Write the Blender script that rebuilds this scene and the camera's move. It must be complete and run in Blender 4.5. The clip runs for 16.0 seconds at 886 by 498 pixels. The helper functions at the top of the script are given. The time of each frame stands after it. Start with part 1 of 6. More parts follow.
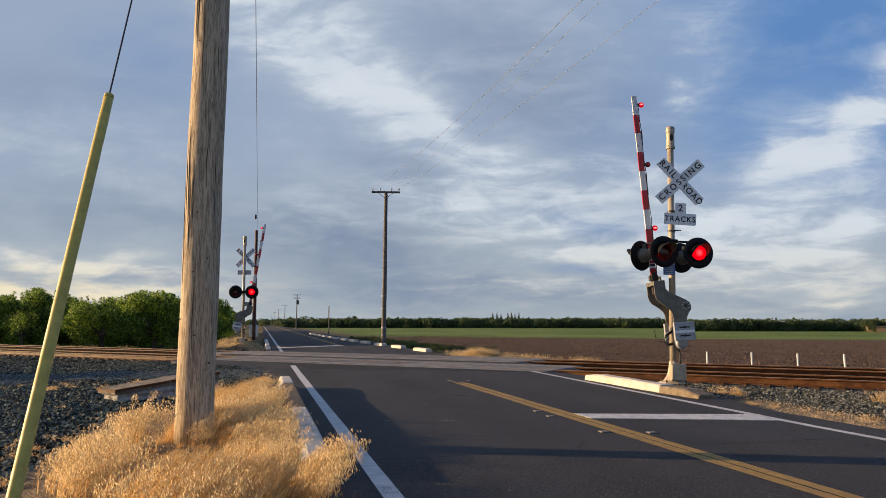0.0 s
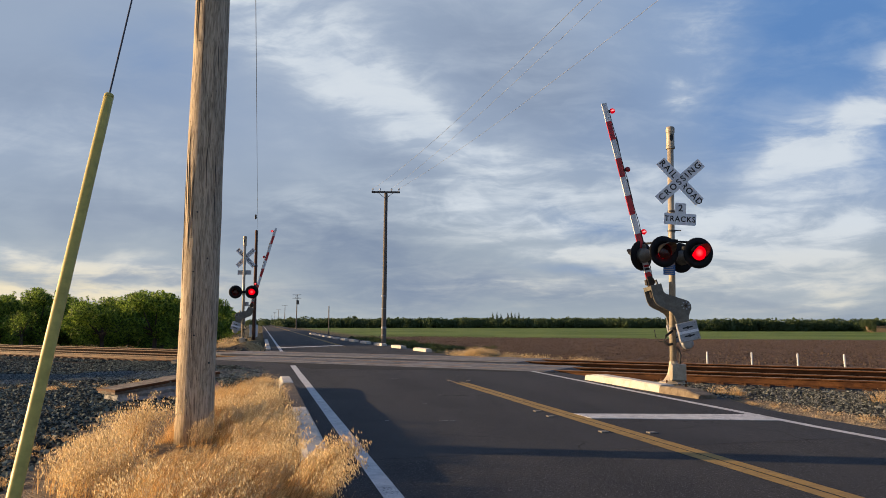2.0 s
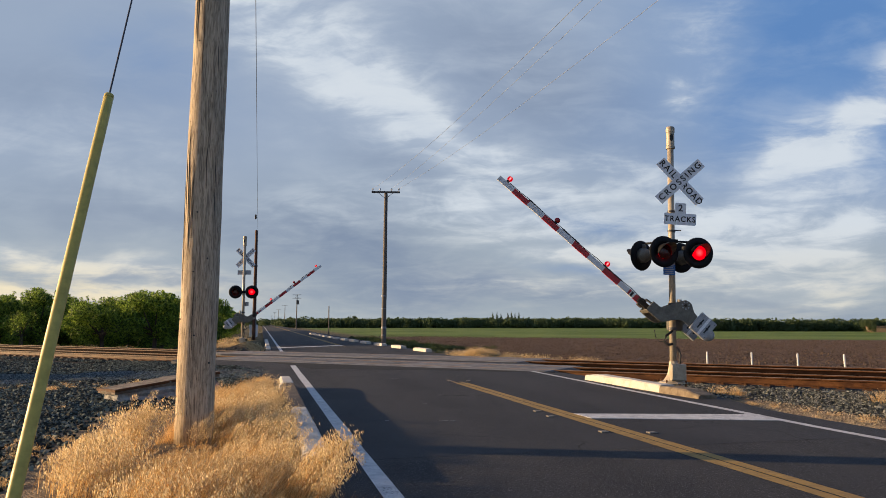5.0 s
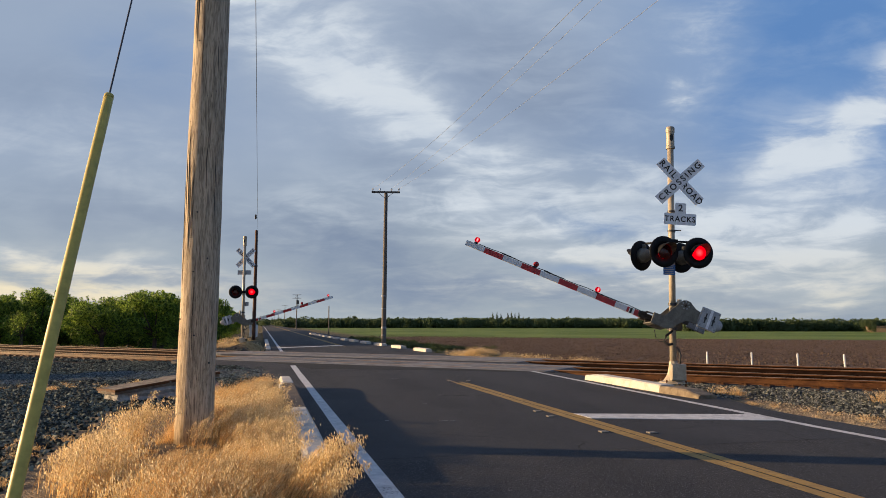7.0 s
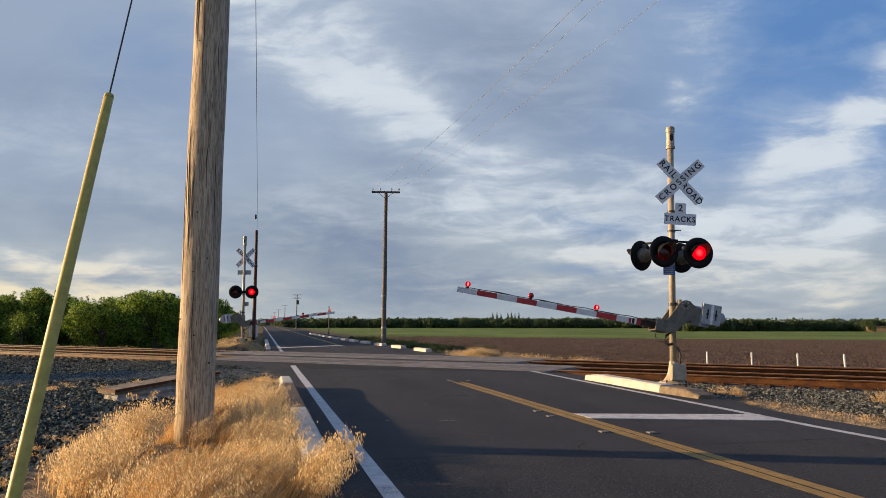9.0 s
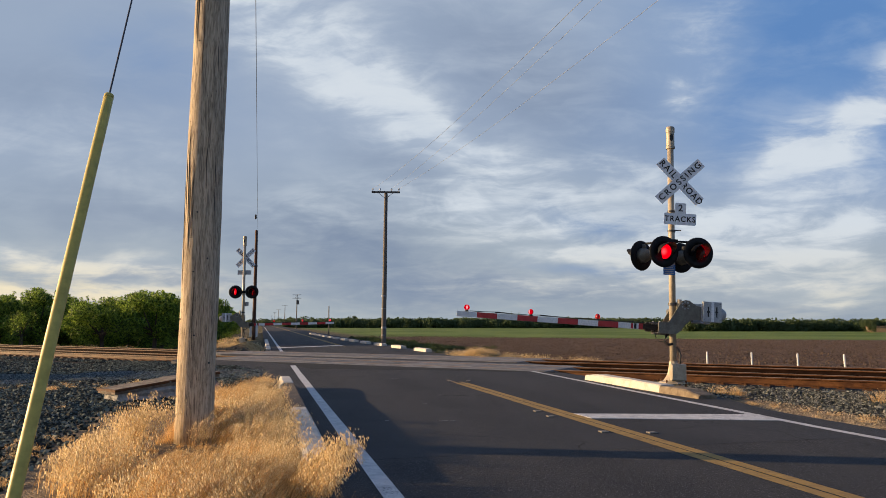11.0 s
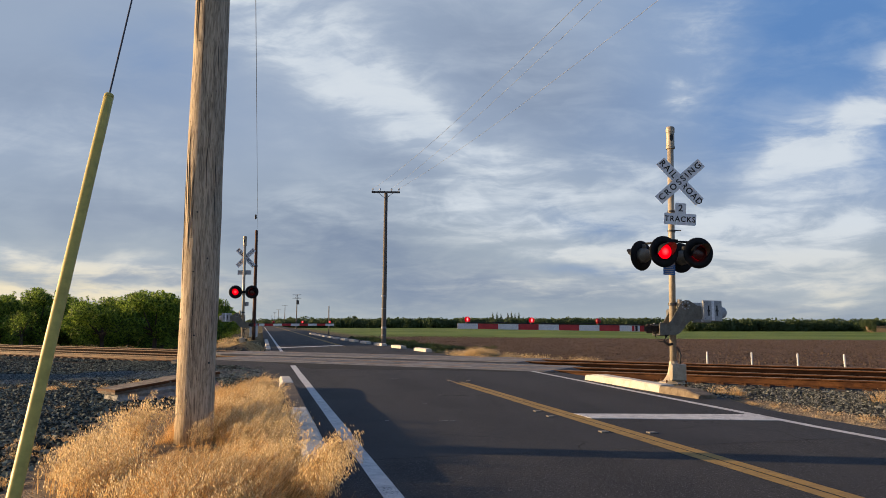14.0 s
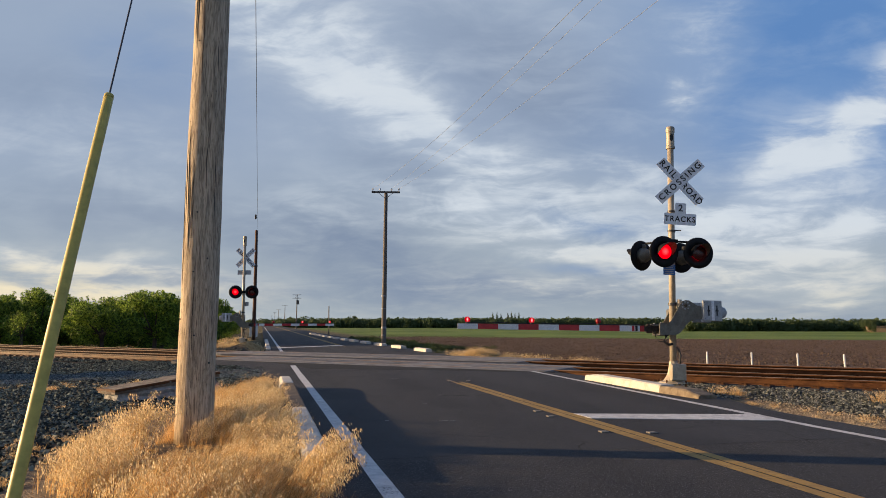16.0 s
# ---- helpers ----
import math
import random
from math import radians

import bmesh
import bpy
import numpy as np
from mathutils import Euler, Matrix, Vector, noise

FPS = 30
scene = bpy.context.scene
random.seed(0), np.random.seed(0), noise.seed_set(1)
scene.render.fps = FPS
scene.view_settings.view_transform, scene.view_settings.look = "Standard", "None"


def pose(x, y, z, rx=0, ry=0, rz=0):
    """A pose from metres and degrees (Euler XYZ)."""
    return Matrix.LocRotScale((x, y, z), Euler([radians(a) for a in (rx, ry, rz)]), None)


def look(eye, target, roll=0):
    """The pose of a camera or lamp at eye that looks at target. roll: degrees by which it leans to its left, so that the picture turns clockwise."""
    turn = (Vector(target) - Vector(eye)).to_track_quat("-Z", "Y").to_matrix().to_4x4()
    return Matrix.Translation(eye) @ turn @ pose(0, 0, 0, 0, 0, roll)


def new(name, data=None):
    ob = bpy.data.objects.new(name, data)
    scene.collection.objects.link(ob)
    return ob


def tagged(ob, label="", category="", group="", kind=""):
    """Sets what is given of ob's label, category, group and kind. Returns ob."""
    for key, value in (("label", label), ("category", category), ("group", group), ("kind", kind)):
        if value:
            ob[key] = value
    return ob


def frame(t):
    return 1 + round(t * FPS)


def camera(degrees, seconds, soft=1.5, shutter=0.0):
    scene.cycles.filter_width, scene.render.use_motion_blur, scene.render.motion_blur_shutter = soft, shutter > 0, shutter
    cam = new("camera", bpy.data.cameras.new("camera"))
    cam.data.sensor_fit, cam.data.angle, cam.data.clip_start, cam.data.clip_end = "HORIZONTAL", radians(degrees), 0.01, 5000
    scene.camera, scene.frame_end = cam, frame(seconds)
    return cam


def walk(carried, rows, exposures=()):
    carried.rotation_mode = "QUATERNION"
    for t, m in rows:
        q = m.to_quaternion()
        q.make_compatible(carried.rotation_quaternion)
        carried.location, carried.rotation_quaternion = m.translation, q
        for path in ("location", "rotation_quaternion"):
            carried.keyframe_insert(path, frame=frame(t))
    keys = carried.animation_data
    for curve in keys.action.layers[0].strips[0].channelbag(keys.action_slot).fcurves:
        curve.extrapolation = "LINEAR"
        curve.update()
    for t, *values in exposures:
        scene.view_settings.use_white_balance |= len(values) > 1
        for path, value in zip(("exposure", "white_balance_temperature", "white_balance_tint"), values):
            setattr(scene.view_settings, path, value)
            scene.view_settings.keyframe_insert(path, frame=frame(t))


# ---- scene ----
cam = camera(62.97, 16.0, soft=0.65)
EYE = (0.0, 0.0, 1.30)
REST = pose(*EYE, 90 + 5.843, 0, 0)
walk(cam, [(0.0, REST), (16.0, REST)])

# ---------------------------------------------------------------- light and sky
SUN_UP, SUN_AZ = 9.8, -81.3          # degrees above the horizon; clockwise from +y
sun_dir = Vector((math.sin(radians(SUN_AZ)) * math.cos(radians(SUN_UP)),
                  math.cos(radians(SUN_AZ)) * math.cos(radians(SUN_UP)), math.sin(radians(SUN_UP))))
sun = new("sun", bpy.data.lights.new("sun", "SUN"))
sun.data.energy, sun.data.angle, sun.data.color = 5.0, radians(0.6), (1.0, 0.68, 0.37)
sun.matrix_world = look(sun_dir * 100, (0, 0, 0))
scene.view_settings.exposure = 0.82


class Net:
    """Short hand for a node tree."""

    def __init__(self, tree):
        self.t = tree
        tree.nodes.clear()

    def n(self, kind, **kw):
        node = self.t.nodes.new("ShaderNode" + kind)
        for k, v in kw.items():
            if k.startswith("i_"):
                node.inputs[k[2:].replace("_", " ")].default_value = v
            else:
                setattr(node, k, v)
        return node

    def put(self, socket, value):
        if isinstance(value, bpy.types.NodeSocket):
            self.t.links.new(value, socket)
        else:
            socket.default_value = value

    def math(self, op, a, b=0.0, c=0.0, clamp=False):
        m = self.n("Math", operation=op, use_clamp=clamp)
        for s, v in zip(m.inputs, (a, b, c)):
            self.put(s, v)
        return m.outputs[0]

    def mix(self, fac, a, b, blend="MIX"):
        m = self.n("Mix", data_type="RGBA", blend_type=blend)
        self.put(m.inputs[0], fac), self.put(m.inputs[6], a), self.put(m.inputs[7], b)
        return m.outputs[2]

    def noise(self, vec, scale, detail=4.0, rough=0.55, distort=0.0):
        m = self.n("TexNoise")
        self.put(m.inputs["Vector"], vec)
        m.inputs["Scale"].default_value, m.inputs["Detail"].default_value = scale, detail
        m.inputs["Roughness"].default_value, m.inputs["Distortion"].default_value = rough, distort
        return m.outputs[0]

    def vnoise(self, vec, scale, detail=3.0):
        m = self.n("TexNoise")
        self.put(m.inputs["Vector"], vec)
        m.inputs["Scale"].default_value, m.inputs["Detail"].default_value = scale, detail
        return m.outputs[1]

    def vec(self, op, a, b=(0, 0, 0)):
        m = self.n("VectorMath", operation=op)
        self.put(m.inputs[0], a), self.put(m.inputs[1], b)
        return m.outputs["Value"] if op == "DOT_PRODUCT" else m.outputs[0]

    def span(self, v, lo, hi, a=0.0, b=1.0):
        m = self.n("MapRange", interpolation_type="SMOOTHSTEP")
        for s, x in zip(m.inputs, (v, lo, hi, a, b)):
            self.put(s, x)
        return m.outputs[0]


def rgb(r, g, b):
    """Linear colour from picture values of 0 to 255."""
    return tuple(((v / 255 + 0.055) / 1.055) ** 2.4 if v > 10 else v / 255 / 12.92 for v in (r, g, b)) + (1,)


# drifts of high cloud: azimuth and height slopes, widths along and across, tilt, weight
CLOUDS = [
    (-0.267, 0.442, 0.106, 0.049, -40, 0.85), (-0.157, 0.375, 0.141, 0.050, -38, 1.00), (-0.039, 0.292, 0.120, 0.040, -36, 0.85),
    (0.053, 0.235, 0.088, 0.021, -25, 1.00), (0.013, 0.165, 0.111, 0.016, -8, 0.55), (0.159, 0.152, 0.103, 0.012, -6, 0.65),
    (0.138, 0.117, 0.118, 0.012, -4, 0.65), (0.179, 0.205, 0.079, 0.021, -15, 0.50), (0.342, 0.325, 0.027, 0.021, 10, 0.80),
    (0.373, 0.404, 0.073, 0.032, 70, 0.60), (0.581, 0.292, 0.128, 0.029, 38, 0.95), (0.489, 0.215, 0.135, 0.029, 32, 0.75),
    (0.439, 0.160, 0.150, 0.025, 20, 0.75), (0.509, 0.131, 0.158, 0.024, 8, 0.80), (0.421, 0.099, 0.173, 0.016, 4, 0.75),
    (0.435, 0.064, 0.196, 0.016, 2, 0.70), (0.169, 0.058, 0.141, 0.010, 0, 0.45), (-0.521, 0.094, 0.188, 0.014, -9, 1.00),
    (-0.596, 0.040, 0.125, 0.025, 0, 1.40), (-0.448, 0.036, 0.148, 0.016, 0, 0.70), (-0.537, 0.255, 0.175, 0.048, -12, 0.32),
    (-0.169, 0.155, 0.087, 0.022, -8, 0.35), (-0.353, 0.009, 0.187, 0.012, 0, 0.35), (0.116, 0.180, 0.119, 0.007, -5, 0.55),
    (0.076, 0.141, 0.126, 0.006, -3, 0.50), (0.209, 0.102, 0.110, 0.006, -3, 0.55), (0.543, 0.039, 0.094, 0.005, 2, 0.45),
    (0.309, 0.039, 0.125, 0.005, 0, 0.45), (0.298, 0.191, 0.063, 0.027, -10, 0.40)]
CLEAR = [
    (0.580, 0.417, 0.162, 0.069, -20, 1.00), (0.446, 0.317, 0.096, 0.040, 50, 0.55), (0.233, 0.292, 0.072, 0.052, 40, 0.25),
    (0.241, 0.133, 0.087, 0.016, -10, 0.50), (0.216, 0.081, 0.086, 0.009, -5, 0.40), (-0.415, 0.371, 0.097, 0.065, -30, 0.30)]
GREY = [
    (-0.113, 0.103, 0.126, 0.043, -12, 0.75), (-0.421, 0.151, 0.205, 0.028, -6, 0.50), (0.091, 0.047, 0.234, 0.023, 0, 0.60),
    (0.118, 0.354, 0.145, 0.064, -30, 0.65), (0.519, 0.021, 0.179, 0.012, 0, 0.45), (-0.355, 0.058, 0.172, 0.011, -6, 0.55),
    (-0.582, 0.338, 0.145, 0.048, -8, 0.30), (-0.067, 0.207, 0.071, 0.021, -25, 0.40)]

world = bpy.data.worlds.new("evening_sky")
scene.world = world
world.use_nodes = True
W = Net(world.node_tree)
way = W.n("TexCoord").outputs["Generated"]
xyz = W.n("SeparateXYZ")
W.put(xyz.inputs[0], way)
ahead = W.math("MAXIMUM", W.math("ABSOLUTE", xyz.outputs[1]), 0.30)
u = W.math("DIVIDE", xyz.outputs[0], ahead)
v = W.math("DIVIDE", W.math("MAXIMUM", xyz.outputs[2], 0.0), ahead)
flat = W.n("CombineXYZ")
W.put(flat.inputs[0], u), W.put(flat.inputs[1], v)
# ripples grow finer towards the horizon, as on a layer overhead
layer = W.n("CombineXYZ")
W.put(layer.inputs[0], W.math("DIVIDE", u, W.math("ADD", v, 0.38)))
W.put(layer.inputs[1], W.math("DIVIDE", 1.0, W.math("ADD", v, 0.38)))
warp = W.vec("SUBTRACT", W.vnoise(flat.outputs[0], 5.0, 4.0), (0.5, 0.5, 0.5))
scaled = W.n("VectorMath", operation="SCALE")
W.put(scaled.inputs[0], warp)
scaled.inputs["Scale"].default_value = 0.11
bent = W.vec("ADD", flat.outputs[0], scaled.outputs[0])


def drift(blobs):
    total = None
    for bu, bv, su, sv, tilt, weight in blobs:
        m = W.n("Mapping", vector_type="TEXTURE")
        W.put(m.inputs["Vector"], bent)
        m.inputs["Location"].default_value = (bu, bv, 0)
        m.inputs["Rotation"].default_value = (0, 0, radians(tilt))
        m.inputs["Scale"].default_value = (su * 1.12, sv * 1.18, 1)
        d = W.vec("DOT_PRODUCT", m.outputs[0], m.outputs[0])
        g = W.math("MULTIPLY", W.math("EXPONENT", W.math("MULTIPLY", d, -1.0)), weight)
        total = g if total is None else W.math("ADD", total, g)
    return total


streak = W.n("Mapping", vector_type="POINT")
W.put(streak.inputs["Vector"], layer.outputs[0])
streak.inputs["Rotation"].default_value = (0, 0, radians(35))
streak.inputs["Scale"].default_value = (1.1, 2.6, 1)
# long ripples that lie level near the horizon
ripple = W.n("Mapping", vector_type="POINT")
W.put(ripple.inputs["Vector"], bent)
ripple.inputs["Rotation"].default_value = (0, 0, radians(6))
ripple.inputs["Scale"].default_value = (0.75, 2.1, 1)
fine = W.noise(streak.outputs[0], 3.6, 7.0, 0.60, 0.5)
puff = W.noise(layer.outputs[0], 1.3, 5.0, 0.55, 0.3)
mottle = W.noise(ripple.outputs[0], 9.0, 6.0, 0.58, 0.5)
texture = W.math("ADD", W.math("MULTIPLY", fine, 0.52), W.math("MULTIPLY", mottle, 0.48))
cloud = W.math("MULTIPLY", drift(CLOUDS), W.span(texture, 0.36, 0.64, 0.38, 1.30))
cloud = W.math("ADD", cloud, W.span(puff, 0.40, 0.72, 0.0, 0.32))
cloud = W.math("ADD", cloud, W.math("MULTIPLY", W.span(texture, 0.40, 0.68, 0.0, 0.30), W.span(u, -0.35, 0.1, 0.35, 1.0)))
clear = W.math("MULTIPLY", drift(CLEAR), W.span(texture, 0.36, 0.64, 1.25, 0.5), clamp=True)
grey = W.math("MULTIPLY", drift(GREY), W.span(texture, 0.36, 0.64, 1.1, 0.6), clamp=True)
sky = W.n("TexSky", sky_type="NISHITA", sun_disc=False, sun_elevation=radians(SUN_UP), sun_rotation=radians(SUN_AZ),
          air_density=1.0, dust_density=1.5, ozone_density=2.0)
blue = W.mix(0.93, W.mix(1.0, sky.outputs[0], (0.06, 0.06, 0.06, 1), "MULTIPLY"), rgb(96, 138, 196))
veil = W.mix(W.span(v, 0.0, 0.30), rgb(163, 175, 186), rgb(151, 168, 194))
bright = W.mix(W.span(v, 0.0, 0.16), W.mix(W.span(u, -0.6, -0.15), rgb(250, 232, 190), rgb(218, 216, 208)), rgb(212, 221, 232))
veil = W.mix(W.math("MULTIPLY", W.span(u, 0.1, 0.6), W.span(v, 0.08, 0.3)), veil, rgb(112, 148, 198))
tone = W.mix(clear, veil, blue)
tone = W.mix(grey, tone, rgb(122, 139, 167))
bright = W.mix(W.span(texture, 0.38, 0.60), W.mix(0.45, bright, rgb(172, 188, 212)), bright)
tone = W.mix(W.span(cloud, 0.0, 1.35, 0.0, 0.95), tone, bright)
# deeper and bluer overhead
tone = W.mix(W.span(v, 0.55, 1.6), tone, rgb(92, 122, 172))
# the bright haze round the low sun
near_sun = W.vec("DOT_PRODUCT", way, tuple(sun_dir))
halo = W.math("POWER", W.math("MAXIMUM", near_sun, 0.0), 36.0)
haze = W.n("VectorMath", operation="SCALE")
haze.inputs[0].default_value = (3.6, 2.5, 1.35)
W.put(haze.inputs["Scale"], halo)
tone = W.mix(1.0, tone, haze.outputs[0], "ADD")
glow = W.n("Background")
W.put(glow.inputs["Color"], W.mix(1.0, tone, (1.01, 1.0, 0.972, 1), "MULTIPLY"))
glow.inputs["Strength"].default_value = 0.575
W.put(W.n("OutputWorld").inputs[0], glow.outputs[0])

# ---------------------------------------------------------------- materials

def surface(name, a, b, scale=8.0, rough=0.7, metal=0.0, bump=0.2, fine=6.0, dirt=None, dirt_amount=0.35, stretch=(1, 1, 1), vary=0.0, spec=0.5):
    """A two-scale worn surface: colours a and b in broad patches, fine grain, stains of the colour dirt."""
    m = bpy.data.materials.new(name)
    m.use_nodes = True
    N = Net(m.node_tree)
    place = N.n("TexCoord").outputs["Object"]
    mp = N.n("Mapping")
    N.put(mp.inputs["Vector"], place)
    mp.inputs["Scale"].default_value = stretch
    p = mp.outputs[0]
    broad = N.noise(p, scale, 5.0, 0.6, 0.3)
    grain = N.noise(p, scale * fine, 4.0, 0.65)
    col = N.mix(N.span(broad, 0.35, 0.65), (*a, 1), (*b, 1))
    col = N.mix(N.span(grain, 0.3, 0.7, 0.0, 0.5), col, N.mix(1.0, col, (0.55, 0.55, 0.55, 1), "MULTIPLY"))
    if dirt:
        stain = N.noise(p, scale * 0.45, 6.0, 0.7, 0.8)
        col = N.mix(N.span(stain, 0.5, 0.72, 0.0, dirt_amount), col, (*dirt, 1))
    if vary:
        r = N.n("ObjectInfo").outputs["Random"]
        col = N.mix(1.0, col, N.mix(r, (1 - vary,) * 3 + (1,), (1 + vary,) * 3 + (1,)), "MULTIPLY")
    s = N.n("BsdfPrincipled")
    N.put(s.inputs["Base Color"], col)
    s.inputs["Metallic"].default_value = metal
    s.inputs["Specular IOR Level"].default_value = spec
    N.put(s.inputs["Roughness"], N.span(grain, 0.2, 0.8, max(0.02, rough - 0.12), min(1.0, rough + 0.12)))
    if bump:
        bp = N.n("Bump")
        bp.inputs["Strength"].default_value = bump
        bp.inputs["Distance"].default_value = 0.3 / scale / fine
        N.put(bp.inputs["Height"], grain)
        N.put(s.inputs["Normal"], bp.outputs[0])
    N.put(N.n("OutputMaterial").inputs[0], s.outputs[0])
    return m


def islands(name, a, b, rough=0.8, through_light=0.0, patch=0.6, skew=1.0):
    """Leaves, blades and stones: each loose piece takes its own tint."""
    m = bpy.data.materials.new(name)
    m.use_nodes = True
    N = Net(m.node_tree)
    r = N.n("NewGeometry").outputs["Random Per Island"]
    big = N.noise(N.n("TexCoord").outputs["Object"], patch, 3.0)
    col = N.mix(N.math("POWER", r, skew), (*a, 1), (*b, 1))
    col = N.mix(N.span(big, 0.3, 0.7, 0.0, 0.4), col, N.mix(1.0, col, (0.6, 0.62, 0.6, 1), "MULTIPLY"))
    s = N.n("BsdfPrincipled")
    N.put(s.inputs["Base Color"], col)
    s.inputs["Roughness"].default_value = rough
    s.inputs["Specular IOR Level"].default_value = 0.3
    out = s.outputs[0]
    if through_light:
        t = N.n("BsdfTranslucent")
        N.put(t.inputs[0], col)
        mx = N.n("MixShader")
        mx.inputs[0].default_value = through_light
        N.put(mx.inputs[1], out), N.put(mx.inputs[2], t.outputs[0])
        out = mx.outputs[0]
    N.put(N.n("OutputMaterial").inputs[0], out)
    return m


def glowing(name, colour, strength, core, inner, outer, shape=(1, 1, 1)):
    """A lit red lens: a hot centre, uneven from the fluted glass, and a deep red rim."""
    m = bpy.data.materials.new(name)
    m.use_nodes = True
    N = Net(m.node_tree)
    e = N.n("Emission")
    e.inputs["Strength"].default_value = strength
    p = N.n("TexCoord").outputs["Object"]
    g = N.n("VectorMath", operation="LENGTH")
    N.put(g.inputs[0], N.vec("MULTIPLY", p, shape))
    hot = N.span(N.math("ADD", g.outputs["Value"], N.math("MULTIPLY", N.noise(p, 45.0, 2.0), outer * 0.3)), inner, outer, 1.0, 0.0)
    N.put(e.inputs["Color"], N.mix(hot, (*colour, 1), (*core, 1)))
    N.put(N.n("OutputMaterial").inputs[0], e.outputs[0])
    return m


silver = surface("weathered_aluminium_paint", (0.38, 0.32, 0.235), (0.49, 0.42, 0.315), 5, 0.5, 0.1, 0.1, dirt=(0.22, 0.17, 0.12), dirt_amount=0.5)
grey_paint = surface("grey_painted_casting", (0.125, 0.117, 0.092), (0.185, 0.173, 0.14), 6, 0.5, 0.05, 0.12, dirt=(0.13, 0.10, 0.07))
galv = surface("galvanised_plate", (0.34, 0.36, 0.39), (0.44, 0.46, 0.48), 9, 0.5, 0.35, 0.05, dirt=(0.2, 0.19, 0.17))
black = surface("matt_black_enamel", (0.006, 0.006, 0.007), (0.011, 0.011, 0.012), 8, 0.6, 0, 0.05, spec=0.2)
hood_in = surface("weathered_hood_lining", (0.13, 0.11, 0.08), (0.18, 0.15, 0.11), 12, 0.7, 0, 0.05)
sign_white = surface("white_sign_sheeting", (0.82, 0.84, 0.88), (0.87, 0.89, 0.92), 3, 0.5, 0, 0.02, dirt=(0.6, 0.35, 0.33), dirt_amount=0.3)
ink = surface("black_sign_ink", (0.012, 0.012, 0.014), (0.02, 0.02, 0.022), 20, 0.5, 0, 0)
sign_blue = surface("blue_sign_sheeting", (0.025, 0.13, 0.42), (0.035, 0.16, 0.48), 12, 0.45, 0, 0)
arm_white = surface("white_gate_sheeting", (0.72, 0.73, 0.74), (0.80, 0.80, 0.80), 7, 0.4, 0, 0.03, dirt=(0.35, 0.33, 0.3))
arm_red = surface("red_gate_sheeting", (0.42, 0.012, 0.018), (0.52, 0.02, 0.026), 7, 0.4, 0, 0.03, dirt=(0.16, 0.03, 0.03))
lens_dark = surface("unlit_red_lens", (0.05, 0.002, 0.002), (0.075, 0.004, 0.003), 30, 0.25, 0, 0.2)
lens_lit = glowing("lit_red_lens", (0.80, 0.0, 0.006), 0.85, (1.0, 0.10, 0.11), 0.02, 0.12)
bulb_lit = glowing("lit_gate_lamp", (0.42, 0.0, 0.006), 0.85, (1.5, 0.42, 0.42), 0.012, 0.052, (1.5, 0.3, 0.75))


